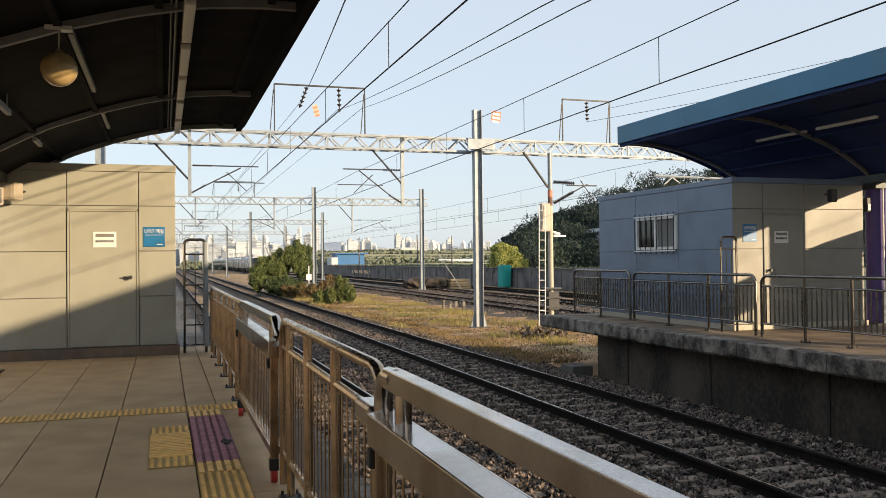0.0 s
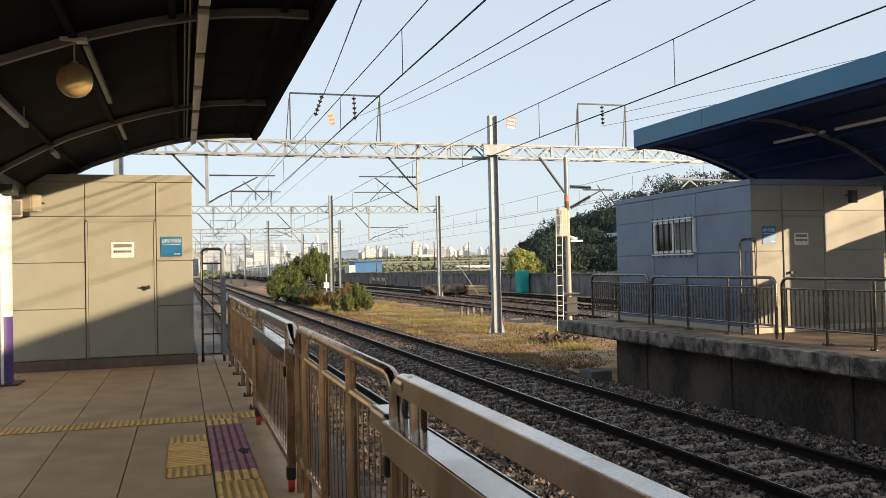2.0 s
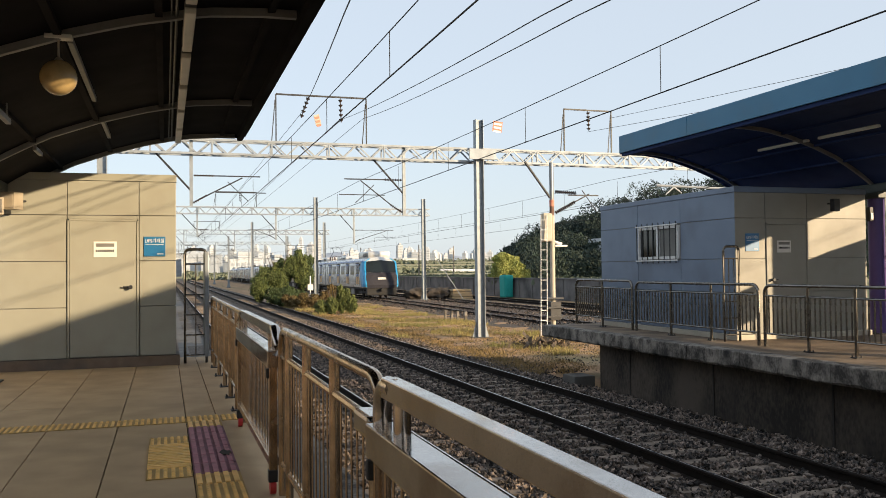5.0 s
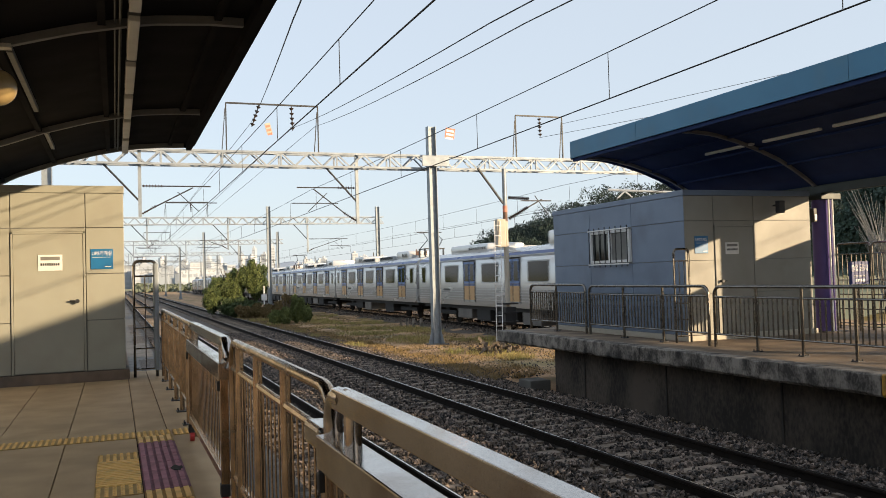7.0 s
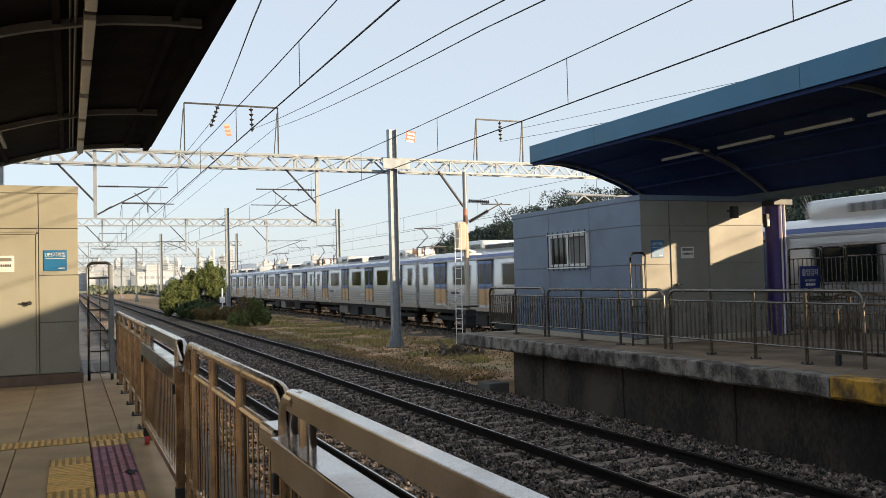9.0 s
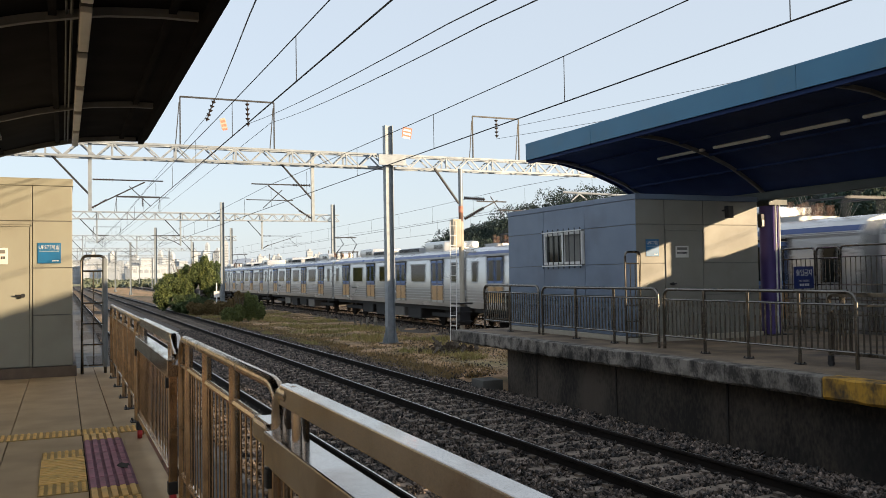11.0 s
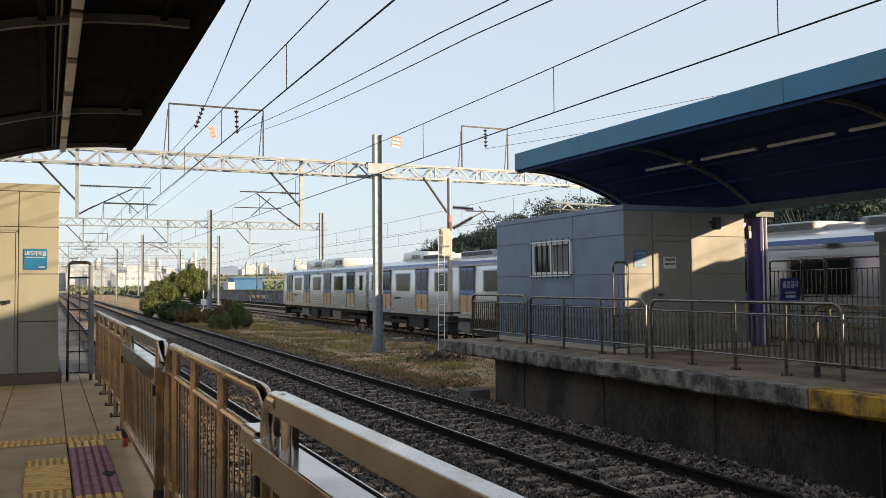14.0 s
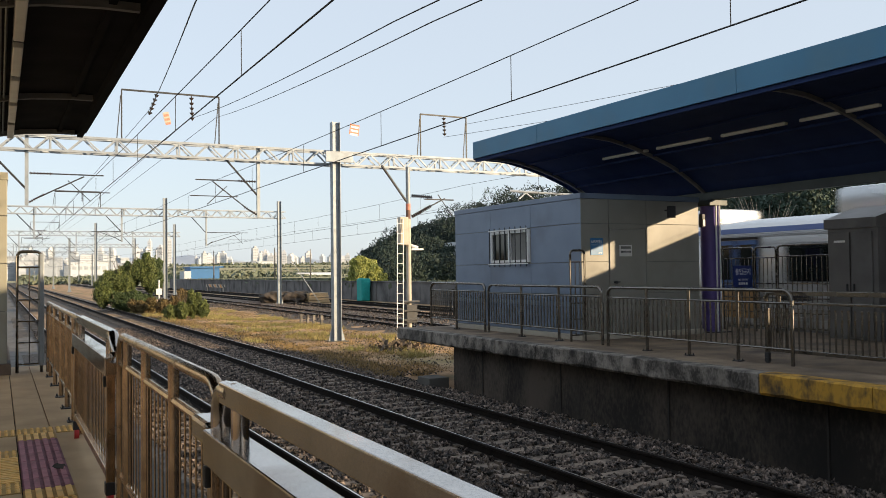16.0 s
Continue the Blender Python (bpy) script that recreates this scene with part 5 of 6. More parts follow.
    # ends
    for s, isend in ((-1, kind == "front"), (1, kind == "rear")):
        if isend:
            bm = bmesh.new()
            pts = [(-1.30, 2.22), (1.30, 2.22), (1.22, 3.16), (0.0, 3.28), (-1.22, 3.16)]
            vs = []
            for off in (0.0, 0.05):
                vs.append([bm.verts.new((x, s * (half + 0.03 - off - RAKE * (z - 1.3) / 2.4), z)) for x, z in pts])
            bm.faces.new(vs[0])
            bm.faces.new(vs[1][::-1])
            for i in range(5):
                bm.faces.new((vs[0][i], vs[1][i], vs[1][(i + 1) % 5], vs[0][(i + 1) % 5]))
            part("windscreen", bm, "window", th, "large dark windscreen")
            bm = bmesh.new()
            rings = []
            for z, w in ((0.90, 1.28), (1.16, 1.35), (1.55, 1.35), (2.0, 1.35), (2.21, 1.35)):
                ys = half + 0.03 + (0.05 if 1.1 < z < 2.1 else 0.02) - RAKE * max(0, z - 1.3) / 2.4
                rings.append([bm.verts.new(p) for p in ((-w, s * (ys - 0.03), z), (-w * 0.6, s * ys, z), (w * 0.6, s * ys, z), (w, s * (ys - 0.03), z), (w, s * (ys - 0.16), z), (-w, s * (ys - 0.16), z))])
            for a, b in zip(rings, rings[1:]):
                for i in range(6):
                    bm.faces.new((a[i], a[(i + 1) % 6], b[(i + 1) % 6], b[i]))
            bm.faces.new(rings[0])
            bm.faces.new(rings[-1])
            part("cab_front", bm, "cab", th, "dark purple-grey cab front")
            bm = bmesh.new()
            box(bm, -0.35, 0.35, s * (half - 0.02) - 0.06, s * (half - 0.02) + 0.07, 1.62, 1.80, 0.02)
            part("number_plate", bm, "paper", th, "white plate")
            bm = bmesh.new()
            yd = s * (half - RAKE * 1.9 / 2.4)
            box(bm, -0.55, 0.55, yd - 0.02, yd + 0.09, 2.95, 3.10, 0.01)
            part("destination_display", bm, "paper", th, "pale destination display")
            for q in (-1, 1):
                bm = bmesh.new()
                box(bm, q * 0.98 - 0.14, q * 0.98 + 0.14, s * (half - 0.14) - 0.06, s * (half - 0.14) + 0.12, 1.60, 1.76, 0.03)
                part("headlight", bm, "train_grey", th)
            bm = bmesh.new()
            box(bm, -1.3, 1.3, s * (half - 0.28) - 0.24, s * (half - 0.28) + 0.24, 0.28, 0.93, 0.08)
            bar(bm, (0, s * (half - 0.2), 0.75), (0, s * (half + 0.35), 0.75), 0.14, 10)
            part("coupler", bm, "under", th)
            if kind == "front":
                for q in (-1, 1):
                    bm = bmesh.new()
                    vs = []
                    for z in np.linspace(1.0, 3.42, 10):
                        w = body_section(z)
                        yb = half + 0.05 - RAKE * max(0, z - 1.3) / 2.4
                        wide = 0.85 + 0.15 * (z - 1.0) / 2.6
                        vs.append([bm.verts.new(p) for p in ((q * (w * 0.90 - 0.09), s * yb, z), (q * (w * 0.90 + 0.015), s * (yb - 0.01), z), (q * (w * 0.985 + 0.014), s * (yb - 0.42), z), (q * (w + 0.012), s * (yb - 0.42 - wide), z), (q * (w - 0.06), s * (yb - 0.42 - wide), z), (q * (w * 0.9 - 0.12), s * (yb - 0.06), z))])
                    for a, b in zip(vs, vs[1:]):
                        for i in range(6):
                            bm.faces.new((a[i], a[(i + 1) % 6], b[(i + 1) % 6], b[i]))
                    bm.faces.new(vs[0])
                    bm.faces.new(vs[-1])
                    part("mask", bm, "train_cyan", th, "bright cyan cab pillar")
            for q in (-1, 1):
                bm = bmesh.new()
                box(bm, q * 1.50 - 0.05, q * 1.50 + 0.045, s * (half - 1.75) - 0.14, s * (half - 1.75) + 0.14, 1.6, 3.0, 0.02)
                part("cab_window", bm, "window", th, "tall dark cab side window")
        else:
            bm = bmesh.new()
            box(bm, -0.75, 0.75, s * half - 0.05 if s > 0 else s * half - 0.26, s * half + 0.26 if s > 0 else s * half + 0.05, 1.05, 3.2, 0.03)
            part("gangway", bm, "black", th, "black rubber gangway bellows")
    # under the floor
    bm = bmesh.new()
    box(bm, -1.35, 1.35, -half + 0.3, half - 0.3, 0.78, 0.95)
    part("underframe", bm, "under", th)
    for k, (y, w) in enumerate(((-3.6, 1.7), (-1.2, 1.9), (1.4, 1.6), (3.7, 1.8))):
        if index % 3 == 1 and k == 1:
            continue
        bm = bmesh.new()
        box(bm, -1.32, 1.32, y - w / 2, y + w / 2, 0.28 + 0.05 * (k % 2), 0.80, 0.03)
        part("equipment_box", bm, "under" if (k + index) % 3 else "cabinet", th)
    for y in (-6.9, 6.9):
        bm = bmesh.new()
        for q in (-1, 1):
            box(bm, q * 1.05 - 0.07, q * 1.05 + 0.07, y - 1.55, y + 1.55, 0.42, 0.62, 0.03)
        box(bm, -1.0, 1.0, y - 0.25, y + 0.25, 0.45, 0.75)
        bg = part("bogie", bm, "under", th)
        for dy in (-1.05, 1.05):
            for q in (-1, 1):
                bm = bmesh.new()
                bar(bm, (q * 0.69, y + dy, 0.43), (q * 0.80, y + dy, 0.43), 0.43, 20)
                part("wheel", bm, "rail_side", bg, "", True)
    # roof: (middle, half length, half width, height) of the pale units, then of the low slatted ones
    pale, slatted = {"front": (((-6.6, 2.1, 0.95, 4.05), (4.0, 2.4, 0.95, 3.84)), ()),
                     "rear": (((9.0, 0.55, 0.75, 3.84), (2.8, 2.05, 0.95, 4.02), (-1.7, 2.05, 0.95, 4.02)), ()),
                     "mid": (((-5.2, 1.2, 0.9, 3.92), (5.2, 1.2, 0.9, 3.92)), ((-2.1, 1.5), (2.1, 1.5)))}[kind]
    for y, al, aw, ah in pale:
        bm = bmesh.new()
        box(bm, -aw, aw, y - al, y + al, 3.42, ah, 0.13)
        ac = part("air_conditioner", bm, "train", th, "pale rounded air conditioner", True)
        bm = bmesh.new()
        for w in (-1, 1):
            for k in range(int(al * 3.4)):
                a0 = y - al + 0.2 + 0.27 * k
                if a0 < y - 0.1:
                    box(bm, w * aw - 0.006, w * aw + 0.006, a0, a0 + 0.16, 3.56, ah - 0.16)
        part("vent_slats", bm, "under", ac)["kind"] = "stuff"
    for q, ql in slatted:
        bm = bmesh.new()
        box(bm, -1.0, 1.0, q - ql, q + ql, 3.40, 3.70, 0.05)
        ub = part("roof_unit", bm, "train_grey", th, "low grey slatted roof unit")
        bm = bmesh.new()
        for w in (-1, 1):
            for k in range(12):
                box(bm, w * 1.005 - 0.01, w * 1.005 + 0.01, q - 1.4 + 0.235 * k, q - 1.26 + 0.235 * k, 3.50, 3.66)
        part("vent_slats", bm, "under", ub)["kind"] = "stuff"
    if index in (1, 3, 4, 6, 8):
        for y in ((-8.0,) if index != 4 else (-8.0, 8.0)):
            bm = bmesh.new()
            box(bm, -0.60, 0.60, y - 0.62, y - 0.54, 3.92, 3.98)
            pg = part("pantograph", bm, "dark_steel", th, "raised folding pantograph")
            for q in (-0.55, 0.55):
                for nm, a0, b0, rr0 in (("base_bar", (q, y - 0.6, 3.95), (q, y + 0.6, 3.95), 0.03), ("lower_arm", (q, y + 0.5, 3.95), (q * 0.8, y - 0.7, 4.45), 0.025), ("upper_arm", (q * 0.8, y - 0.7, 4.45), (q * 0.7, y + 0.3, 4.93), 0.022),
                                        ("leg", (q, y - 0.5, 3.45), (q, y - 0.5, 3.95), 0.05), ("leg", (q, y + 0.5, 3.45), (q, y + 0.5, 3.95), 0.05)):
                    bm = bmesh.new()
                    bar(bm, a0, b0, rr0, 6)
                    part(nm, bm, "dark_steel", pg)
            bm = bmesh.new()
            bar(bm, (-0.75, y + 0.3, 4.93), (0.75, y + 0.3, 4.93), 0.03, 6)
            part("contact_strip", bm, "dark_steel", pg)
            for q in (-0.5, 0.0, 0.5):
                for dy, zt in ((1.2, 3.98), (0.9, 3.90)):
                    bm = bmesh.new()
                    bar(bm, (q, y + dy, 3.45), (q, y + dy, zt), 0.07, 8, 0.04)
                    part("roof_insulator", bm, "rusty", pg, "reddish-brown roof insulator")
            bm = bmesh.new()
            box(bm, -0.6, 0.6, y + 0.8, y + 1.9, 3.45, 3.62)
            part("roof_base", bm, "train_grey", pg)
    else:
        bm = bmesh.new()
        box(bm, -0.7, 0.7, -0.2, 1.4, 3.42, 3.62, 0.05)
        part("roof_box", bm, "train_grey", th)
    return th


CARS = [train_car("front", 0)]
mids = {}
for i in range(1, 9):
    CARS.append(train_car("mid", i))
CARS.append(train_car("rear", 9))


def car_pose(i, t):
    """Car i's pose at t seconds: steady running towards -y along the line."""
    s = 46.86 - 23.025 * (t - 6.0) + 20.08 + 20.003 * (i - 1) + 10.0 if i else 46.86 - 23.025 * (t - 6.0) + 10.05
    return pose(train_line(s), s, RAIL_Z, 0, 0, -math.degrees(math.atan(TILT)))


def motions():
    """Everything that moves: the ten cars of the train."""
    for i, car in enumerate(CARS):
        walk(car, [(0.5 * k, car_pose(i, 0.5 * k)) for k in range(33)])


# ---------------------------------------------------------------- plants
def leaf_cloud(count, place, size, corners=5):
    """Many small leaf clumps, as five- or three-cornered flat flakes."""
    verts, faces = [], []
    for i in range(count):
        p = np.array(place())
        s = size * rng.uniform(0.5, 1.3)
        r = np.array(Euler(nrg.uniform(0, math.tau, 3)).to_matrix())
        q = np.array([(-1, -0.55, 0), (0.2, -0.75, 0.15), (1.1, 0.1, 0), (0.1, 0.7, -0.15), (-0.7, 0.5, 0.1)]) * s
        verts.append((q if corners == 5 else q[::2]) @ r.T + p)
        faces.append(tuple(range(corners * i, corners * i + corners)))
    return np.concatenate(verts).tolist(), faces


def crown(name, lobes, count, size, material, parent, label=""):
    """A crown from clumps on and in several uneven lobes (x, y, z, rx, ry, rz)."""
    weights = [l[3] * l[4] * l[5] for l in lobes]

    def place():
        l = rng.choices(lobes, weights)[0]
        d = Vector((rng.gauss(0, 1), rng.gauss(0, 1), rng.gauss(0, 1))).normalized()
        f = rng.uniform(0.45, 1.0) ** 0.5 * (0.82 + 0.35 * noise.noise(d * 2.3 + Vector(l[:3])))
        return (l[0] + d.x * l[3] * f, l[1] + d.y * l[4] * f, l[2] + d.z * l[5] * f)
    v, f = leaf_cloud(count, place, size)
    me = bpy.data.meshes.new(name)
    me.from_pydata(v, [], f)
    me.materials.append(M[material])
    ob = new(name, me)
    ob.parent = parent
    if label:
        ob["label"] = label
    return ob


def trunk(parent, x, y, z0, z1, r, spread):
    bm = bmesh.new()
    bar(bm, (x, y, z0), (x, y, z0 + (z1 - z0) * 0.5), r, 8, r * 0.7)
    for k in range(5):
        a = k * 1.3
        bar(bm, (x, y, z0 + (z1 - z0) * (0.3 + 0.05 * k)), (x + spread * math.cos(a), y + spread * math.sin(a), z1), r * 0.5, 6, r * 0.15)
    return part("trunk", bm, "bark", parent)


def shrub(name, x, y, lobes, count, size, material, label, group="shrubs"):
    th = empty(name, label, "shrub" if name == "shrub" else "tree", group, Matrix.Translation((x, y, -1.2)))
    top = max(l[2] for l in lobes)
    trunk(th, 0, 0, 0, top, 0.09, max(l[3] for l in lobes) * 0.6)
    crown("crown", lobes, count, size, material, th)
    if material == "leaf":                                  # outer leaves in a lighter green that holds the sunlight
        crown("outer_growth", [(l[0] - 0.15, l[1] - 0.3, l[2] + 0.1, l[3], l[4], l[5]) for l in lobes[:5]], count // 4, size * 0.8, "leaf_mid", th, "yellow-green outer leaves with sunlight in their colour")
    return th


shrub("shrub", 7.7, 64.5, [(-1.4, 0, 1.4, 0.8, 1.0, 1.2), (-0.9, 0.4, 2.2, 0.7, 0.9, 0.9), (0.1, 0.4, 1.9, 1.0, 1.1, 1.7), (1.0, 0, 2.9, 0.75, 0.8, 1.0), (1.7, 0, 2.6, 0.75, 0.9, 1.6), (1.5, 0.3, 3.8, 0.4, 0.4, 0.6), (2.2, 0.6, 2.3, 0.6, 0.8, 1.3), (0.4, -0.8, 0.7, 1.7, 1.0, 0.8), (2.4, 0.4, 3.4, 0.35, 0.4, 0.5), (0.2, 0, 3.2, 0.35, 0.4, 0.5)], 66000, 0.052, "leaf", "large leafy green bush on the strip between the tracks")
shrub("shrub", 10.0, 57.5, [(0, 0, 0.6, 0.6, 0.6, 0.7), (0.8, 0.3, 0.8, 0.6, 0.6, 0.8), (-0.8, 0, 0.5, 0.6, 0.6, 0.6), (0.3, 0, 1.3, 0.3, 0.3, 0.5)], 8000, 0.05, "leaf_brown", "dry brown bush beside the green bushes")
shrub("shrub", 9.1, 50.5, [(0, 0, 0.5, 0.45, 0.6, 0.6), (0.65, 0.2, 0.8, 0.45, 0.5, 0.9), (-0.6, 0.2, 0.4, 0.5, 0.5, 0.5), (1.15, 0, 0.55, 0.45, 0.5, 0.6), (0.5, 0, 1.4, 0.22, 0.25, 0.45), (0.95, 0, 1.2, 0.2, 0.2, 0.4)], 15000, 0.038, "leaf_mid", "low green bush on the dry grass strip")
shrub("shrub", 8.3, 61.3, [(0, 0, 0.4, 0.7, 0.7, 0.5), (0.7, 0, 0.5, 0.5, 0.5, 0.6), (-0.5, 0, 0.6, 0.4, 0.4, 0.4)], 6500, 0.048, "leaf_brown", "low dry scrub beside the track")
shrub("tree", 34.2, 84.0, [(0, 0, 2.4, 2.0, 2.0, 1.8), (1.2, 0, 1.9, 1.5, 1.6, 1.5), (-0.5, 0, 3.4, 1.4, 1.4, 1.1), (1.7, 0, 1.3, 1.2, 1.2, 1.0), (-1.2, 0, 1.5, 1.1, 1.1, 1.2)], 26000, 0.085, "leaf_yellow", "rounded yellow-green tree behind the concrete wall", "trees")

# grass on the strip between the tracks and by the platform end
def tufts(name, count, keep, low, high, width, material, label):
    gv, gf = [], []
    for k in range(count):
        x, y = rng.uniform(7.8, 14.2), 18.8 + 54 * rng.random() ** 1.35
        if not keep(x, y) or x > train_line(y) - 2.7:
            continue
        h = rng.uniform(low, high)
        for b in range(4):
            a = rng.uniform(0, math.tau)
            lean = rng.uniform(0.2, 0.9) * h
            w = width * rng.uniform(0.7, 1.3)
            i = len(gv)
            ox, oy = x + rng.uniform(-0.1, 0.1), y + rng.uniform(-0.1, 0.1)
            gv += [(ox - w * math.sin(a), oy + w * math.cos(a), -1.25), (ox + w * math.sin(a), oy - w * math.cos(a), -1.25), (ox + lean * math.cos(a), oy + lean * math.sin(a), -1.21 + h)]
            gf.append((i, i + 1, i + 2))
    return stuff(name, gv, gf, material, label, "grass")


tufts("grass", 19000, lambda x, y: noise.noise((x * 0.5, y * 0.33, 2)) > 0.10 + (0.22 if y < 27 else 0), 0.06, 0.22, 0.011, "grass", "thin yellowing dry grass on the strip between the tracks")
tufts("brown_grass", 26000, lambda x, y: noise.noise((x * 0.9, y * 0.6, 8)) > -0.25, 0.02, 0.09, 0.012, "grass_brown", "short trampled brown grass between the tracks")
stones("loose_stones", 5000, lambda: (rng.uniform(7.9, 13.6), 18.6 + 45 * rng.random() ** 1.4, -1.19), 0.03, "loose stones scattered over the dry earth")
wv, wf = leaf_cloud(260, lambda: (rng.gauss(11.3, 0.45), rng.gauss(25.3, 0.5), -1.2 + abs(rng.gauss(0, 0.12))), 0.09)
weed = stuff("dead_weed", wv, wf, "bark", "clump of dead brown weeds on the dry ground", "weeds")

# little white markers and a kilometre post
for k, (x, y) in enumerate(((13.3, 41.5), (13.45, 40.9), (13.6, 40.4), (13.8, 39.8))):
    bm = bmesh.new()
    box(bm, x - 0.06, x + 0.06, y - 0.06, y + 0.06, -1.25, -0.72, 0.01)
    tagged(part("marker_stone", bm, "concrete_edge"), "small pale concrete marker in the ground", "marker", "marker stones")
kp = empty("track_marker", "white square marker plate on a thin post beside the track", "marker", "", Matrix.Translation((9.25, 59.6, -1.2)))
bm = bmesh.new()
bar(bm, (0, 0, 0), (0, 0, 2.25), 0.045, 8)
part("post", bm, "white", kp)
bm = bmesh.new()
box(bm, -0.19, 0.19, -0.06, -0.036, 1.25, 1.66, 0.005)
part("plate", bm, "paper", kp)

# ---------------------------------------------------------------- behind the tracks
bm = bmesh.new()
box(bm, 29.8, 30.1, 40, 175, -1.5, 0.52)
wall_east = tagged(part("wall_east", bm, "wall_grey"), "long low stained grey concrete wall beyond the sidings", "wall", kind="structure")
for k in range(35):
    bm = bmesh.new()
    box(bm, 29.74, 29.83, 40.5 + 3 * k, 40.75 + 3 * k, -1.5, 0.45)
    part("pilaster", bm, "wall_grey", wall_east)
bm = bmesh.new()
box(bm, 29.7, 30.2, 40, 175, 0.522, 0.60)
part("coping", bm, "wall_grey", wall_east)
gv2, gf2 = leaf_cloud(9000, lambda: (30.5 + 3 * rng.randrange(12) + rng.gauss(0, 0.3), rng.uniform(60, 240), 0.05 + 0.25 * rng.random()), 0.22)
stuff("crops", gv2, gf2, "hedge", "rows of green crops behind the wall", "crops")
def smooth(f):
    f = min(1.0, max(0.0, f))
    return f * f * (3 - 2 * f)


berm = grid_sheet("field_bank", 30.05, 400, 30, 900, 40, 40, lambda x, y: -1.5 if x < 31 else -0.05 + 7.5 * smooth((y - 240) / 320) * smooth((x - 40) / 60), "field")
tagged(berm, "raised fields behind the wall", "ground", kind="structure")
brr = empty("hazard_board", "orange, black and cream striped hazard board before the concrete wall", "hazard board")
bm = bmesh.new()
box(bm, 29.70, 29.735, 128.0, 141.0, -0.62, -0.14)
part("board", bm, "cream", brr)
for k in range(7):
    bm = bmesh.new()
    y = 128.1 + 1.8 * k
    q = [bm.verts.new((x, y + dy, z)) for x in (29.66, 29.698) for dy, z in ((0.0, -0.60), (0.85, -0.60), (1.65, -0.16), (0.80, -0.16))]
    for f in ((0, 1, 2, 3), (7, 6, 5, 4), (0, 4, 5, 1), (1, 5, 6, 2), (2, 6, 7, 3), (3, 7, 4, 0)):
        bm.faces.new([q[i] for i in f])
    part("stripe", bm, "hazard" if k % 2 else "black", brr)
for y in (129.0, 140.0):
    bm = bmesh.new()
    bar(bm, (29.67, y, -1.4), (29.67, y, -0.62), 0.09, 8)
    part("leg", bm, "cream", brr)
ts = empty("timber_stack", "stack of pale sawn timber beside the siding", "timber stack")
for k in range(4):
    for q in range(3):
        bm = bmesh.new()
        box(bm, 23.1 + 0.03 * k, 25.0 - 0.05 * k, 69.5 + 0.55 * q, 70.0 + 0.55 * q, -1.15 + 0.22 * k, -0.97 + 0.22 * k, 0.02)
        part("beam", bm, "timber", ts)
for k in range(4):
    bm = bmesh.new()
    bmesh.ops.create_icosphere(bm, subdivisions=3, radius=1)
    for v in bm.verts:
        v.co *= 1 + 0.35 * noise.noise(v.co * 1.6 + Vector((k * 5, 0, 0))) + 0.12 * noise.noise(v.co * 5 + Vector((0, k * 3, 0)))
        v.co = Vector((v.co.x * 1.4, v.co.y, v.co.z * 0.75))
    ob = tagged(part("spoil_mound", bm, "wall_dark"), "dark heap of covered spoil beside the siding", "spoil heap", "spoil heaps")
    ob.matrix_basis = Matrix.Translation((20.3 + 0.95 * k, 70.5 + 0.6 * (k % 2), -0.70)) @ Matrix.Diagonal((0.75, 0.8, 0.75, 1))
bm = bmesh.new()
box(bm, 28.75, 29.6, 71.4, 72.7, -1.25, 0.85, 0.15)
for v in bm.verts:
    v.co += 0.12 * noise.noise_vector(v.co * 1.3)
tagged(part("covered_mound", bm, "teal"), "pile under a teal net by the wall", "covered pile")
bs = empty("blue_shed", "long low shed with a blue sheet roof in the fields", "shed")
bm = bmesh.new()
box(bm, 54.3, 63.5, 280, 290, -0.2, 3.7)
part("wall", bm, "bluesheet", bs)
bm = bmesh.new()
box(bm, 52.0, 54.1, 278, 286, -0.2, 2.6)
part("end_wall", bm, "farwhite", bs)
bm = bmesh.new()
box(bm, 53.9, 64.6, 279, 291, 3.7, 4.1)
part("roof", bm, "bluesheet", bs)
for k, (x, y, w) in enumerate(((100, 300, 8), (112, 310, 9))):
    gh = empty("greenhouse", "low pale plastic greenhouse in the fields", "greenhouse", "greenhouses")
    bm = bmesh.new()
    bmesh.ops.create_cone(bm, cap_ends=True, segments=18, radius1=1.3, radius2=1.3, depth=w, matrix=Matrix.Translation((x, y, 0.5)) @ Matrix.Rotation(radians(90), 4, "Y"))
    part("cover", bm, "farwhite", gh)
for k, (x, y) in enumerate(((52, 178), (64, 190), (44, 200))):
    bm = bmesh.new()
    bar(bm, (x, y, 0), (x, y, 7), 0.16, 8, 0.1)
    tagged(part("utility_pole", bm, "concrete_edge"), "concrete utility pole in the fields", "pole", "utility poles")

# the stay wire and weight at the second portal
bm = bmesh.new()
bar(bm, (20.4, 66.0, 2.6), (22.9, 66.0, -1.1), 0.03, 6)
tagged(part("stay_wire", bm, "galv"), "slanting stay wire at the mast foot", "stay wire")


# wooded hill: a slope that rises away from the line
HILL_AZ = (21.5, 22.2, 24.0, 26.0, 28.0, 30.0, 32.0, 36.0, 80.0)
HILL_TOP = (3.5, 7.5, 9.3, 11.3, 13.2, 16.0, 17.5, 18.0, 15.0)


def hill_point(az, f):
    """A point of the slope: az in degrees from +y, f from its foot to its top."""
    d = 105 + 65 * f
    return d * math.sin(radians(az)), d * math.cos(radians(az)), -1.3 + f * (float(np.interp(az, HILL_AZ, HILL_TOP)) - 2.5)


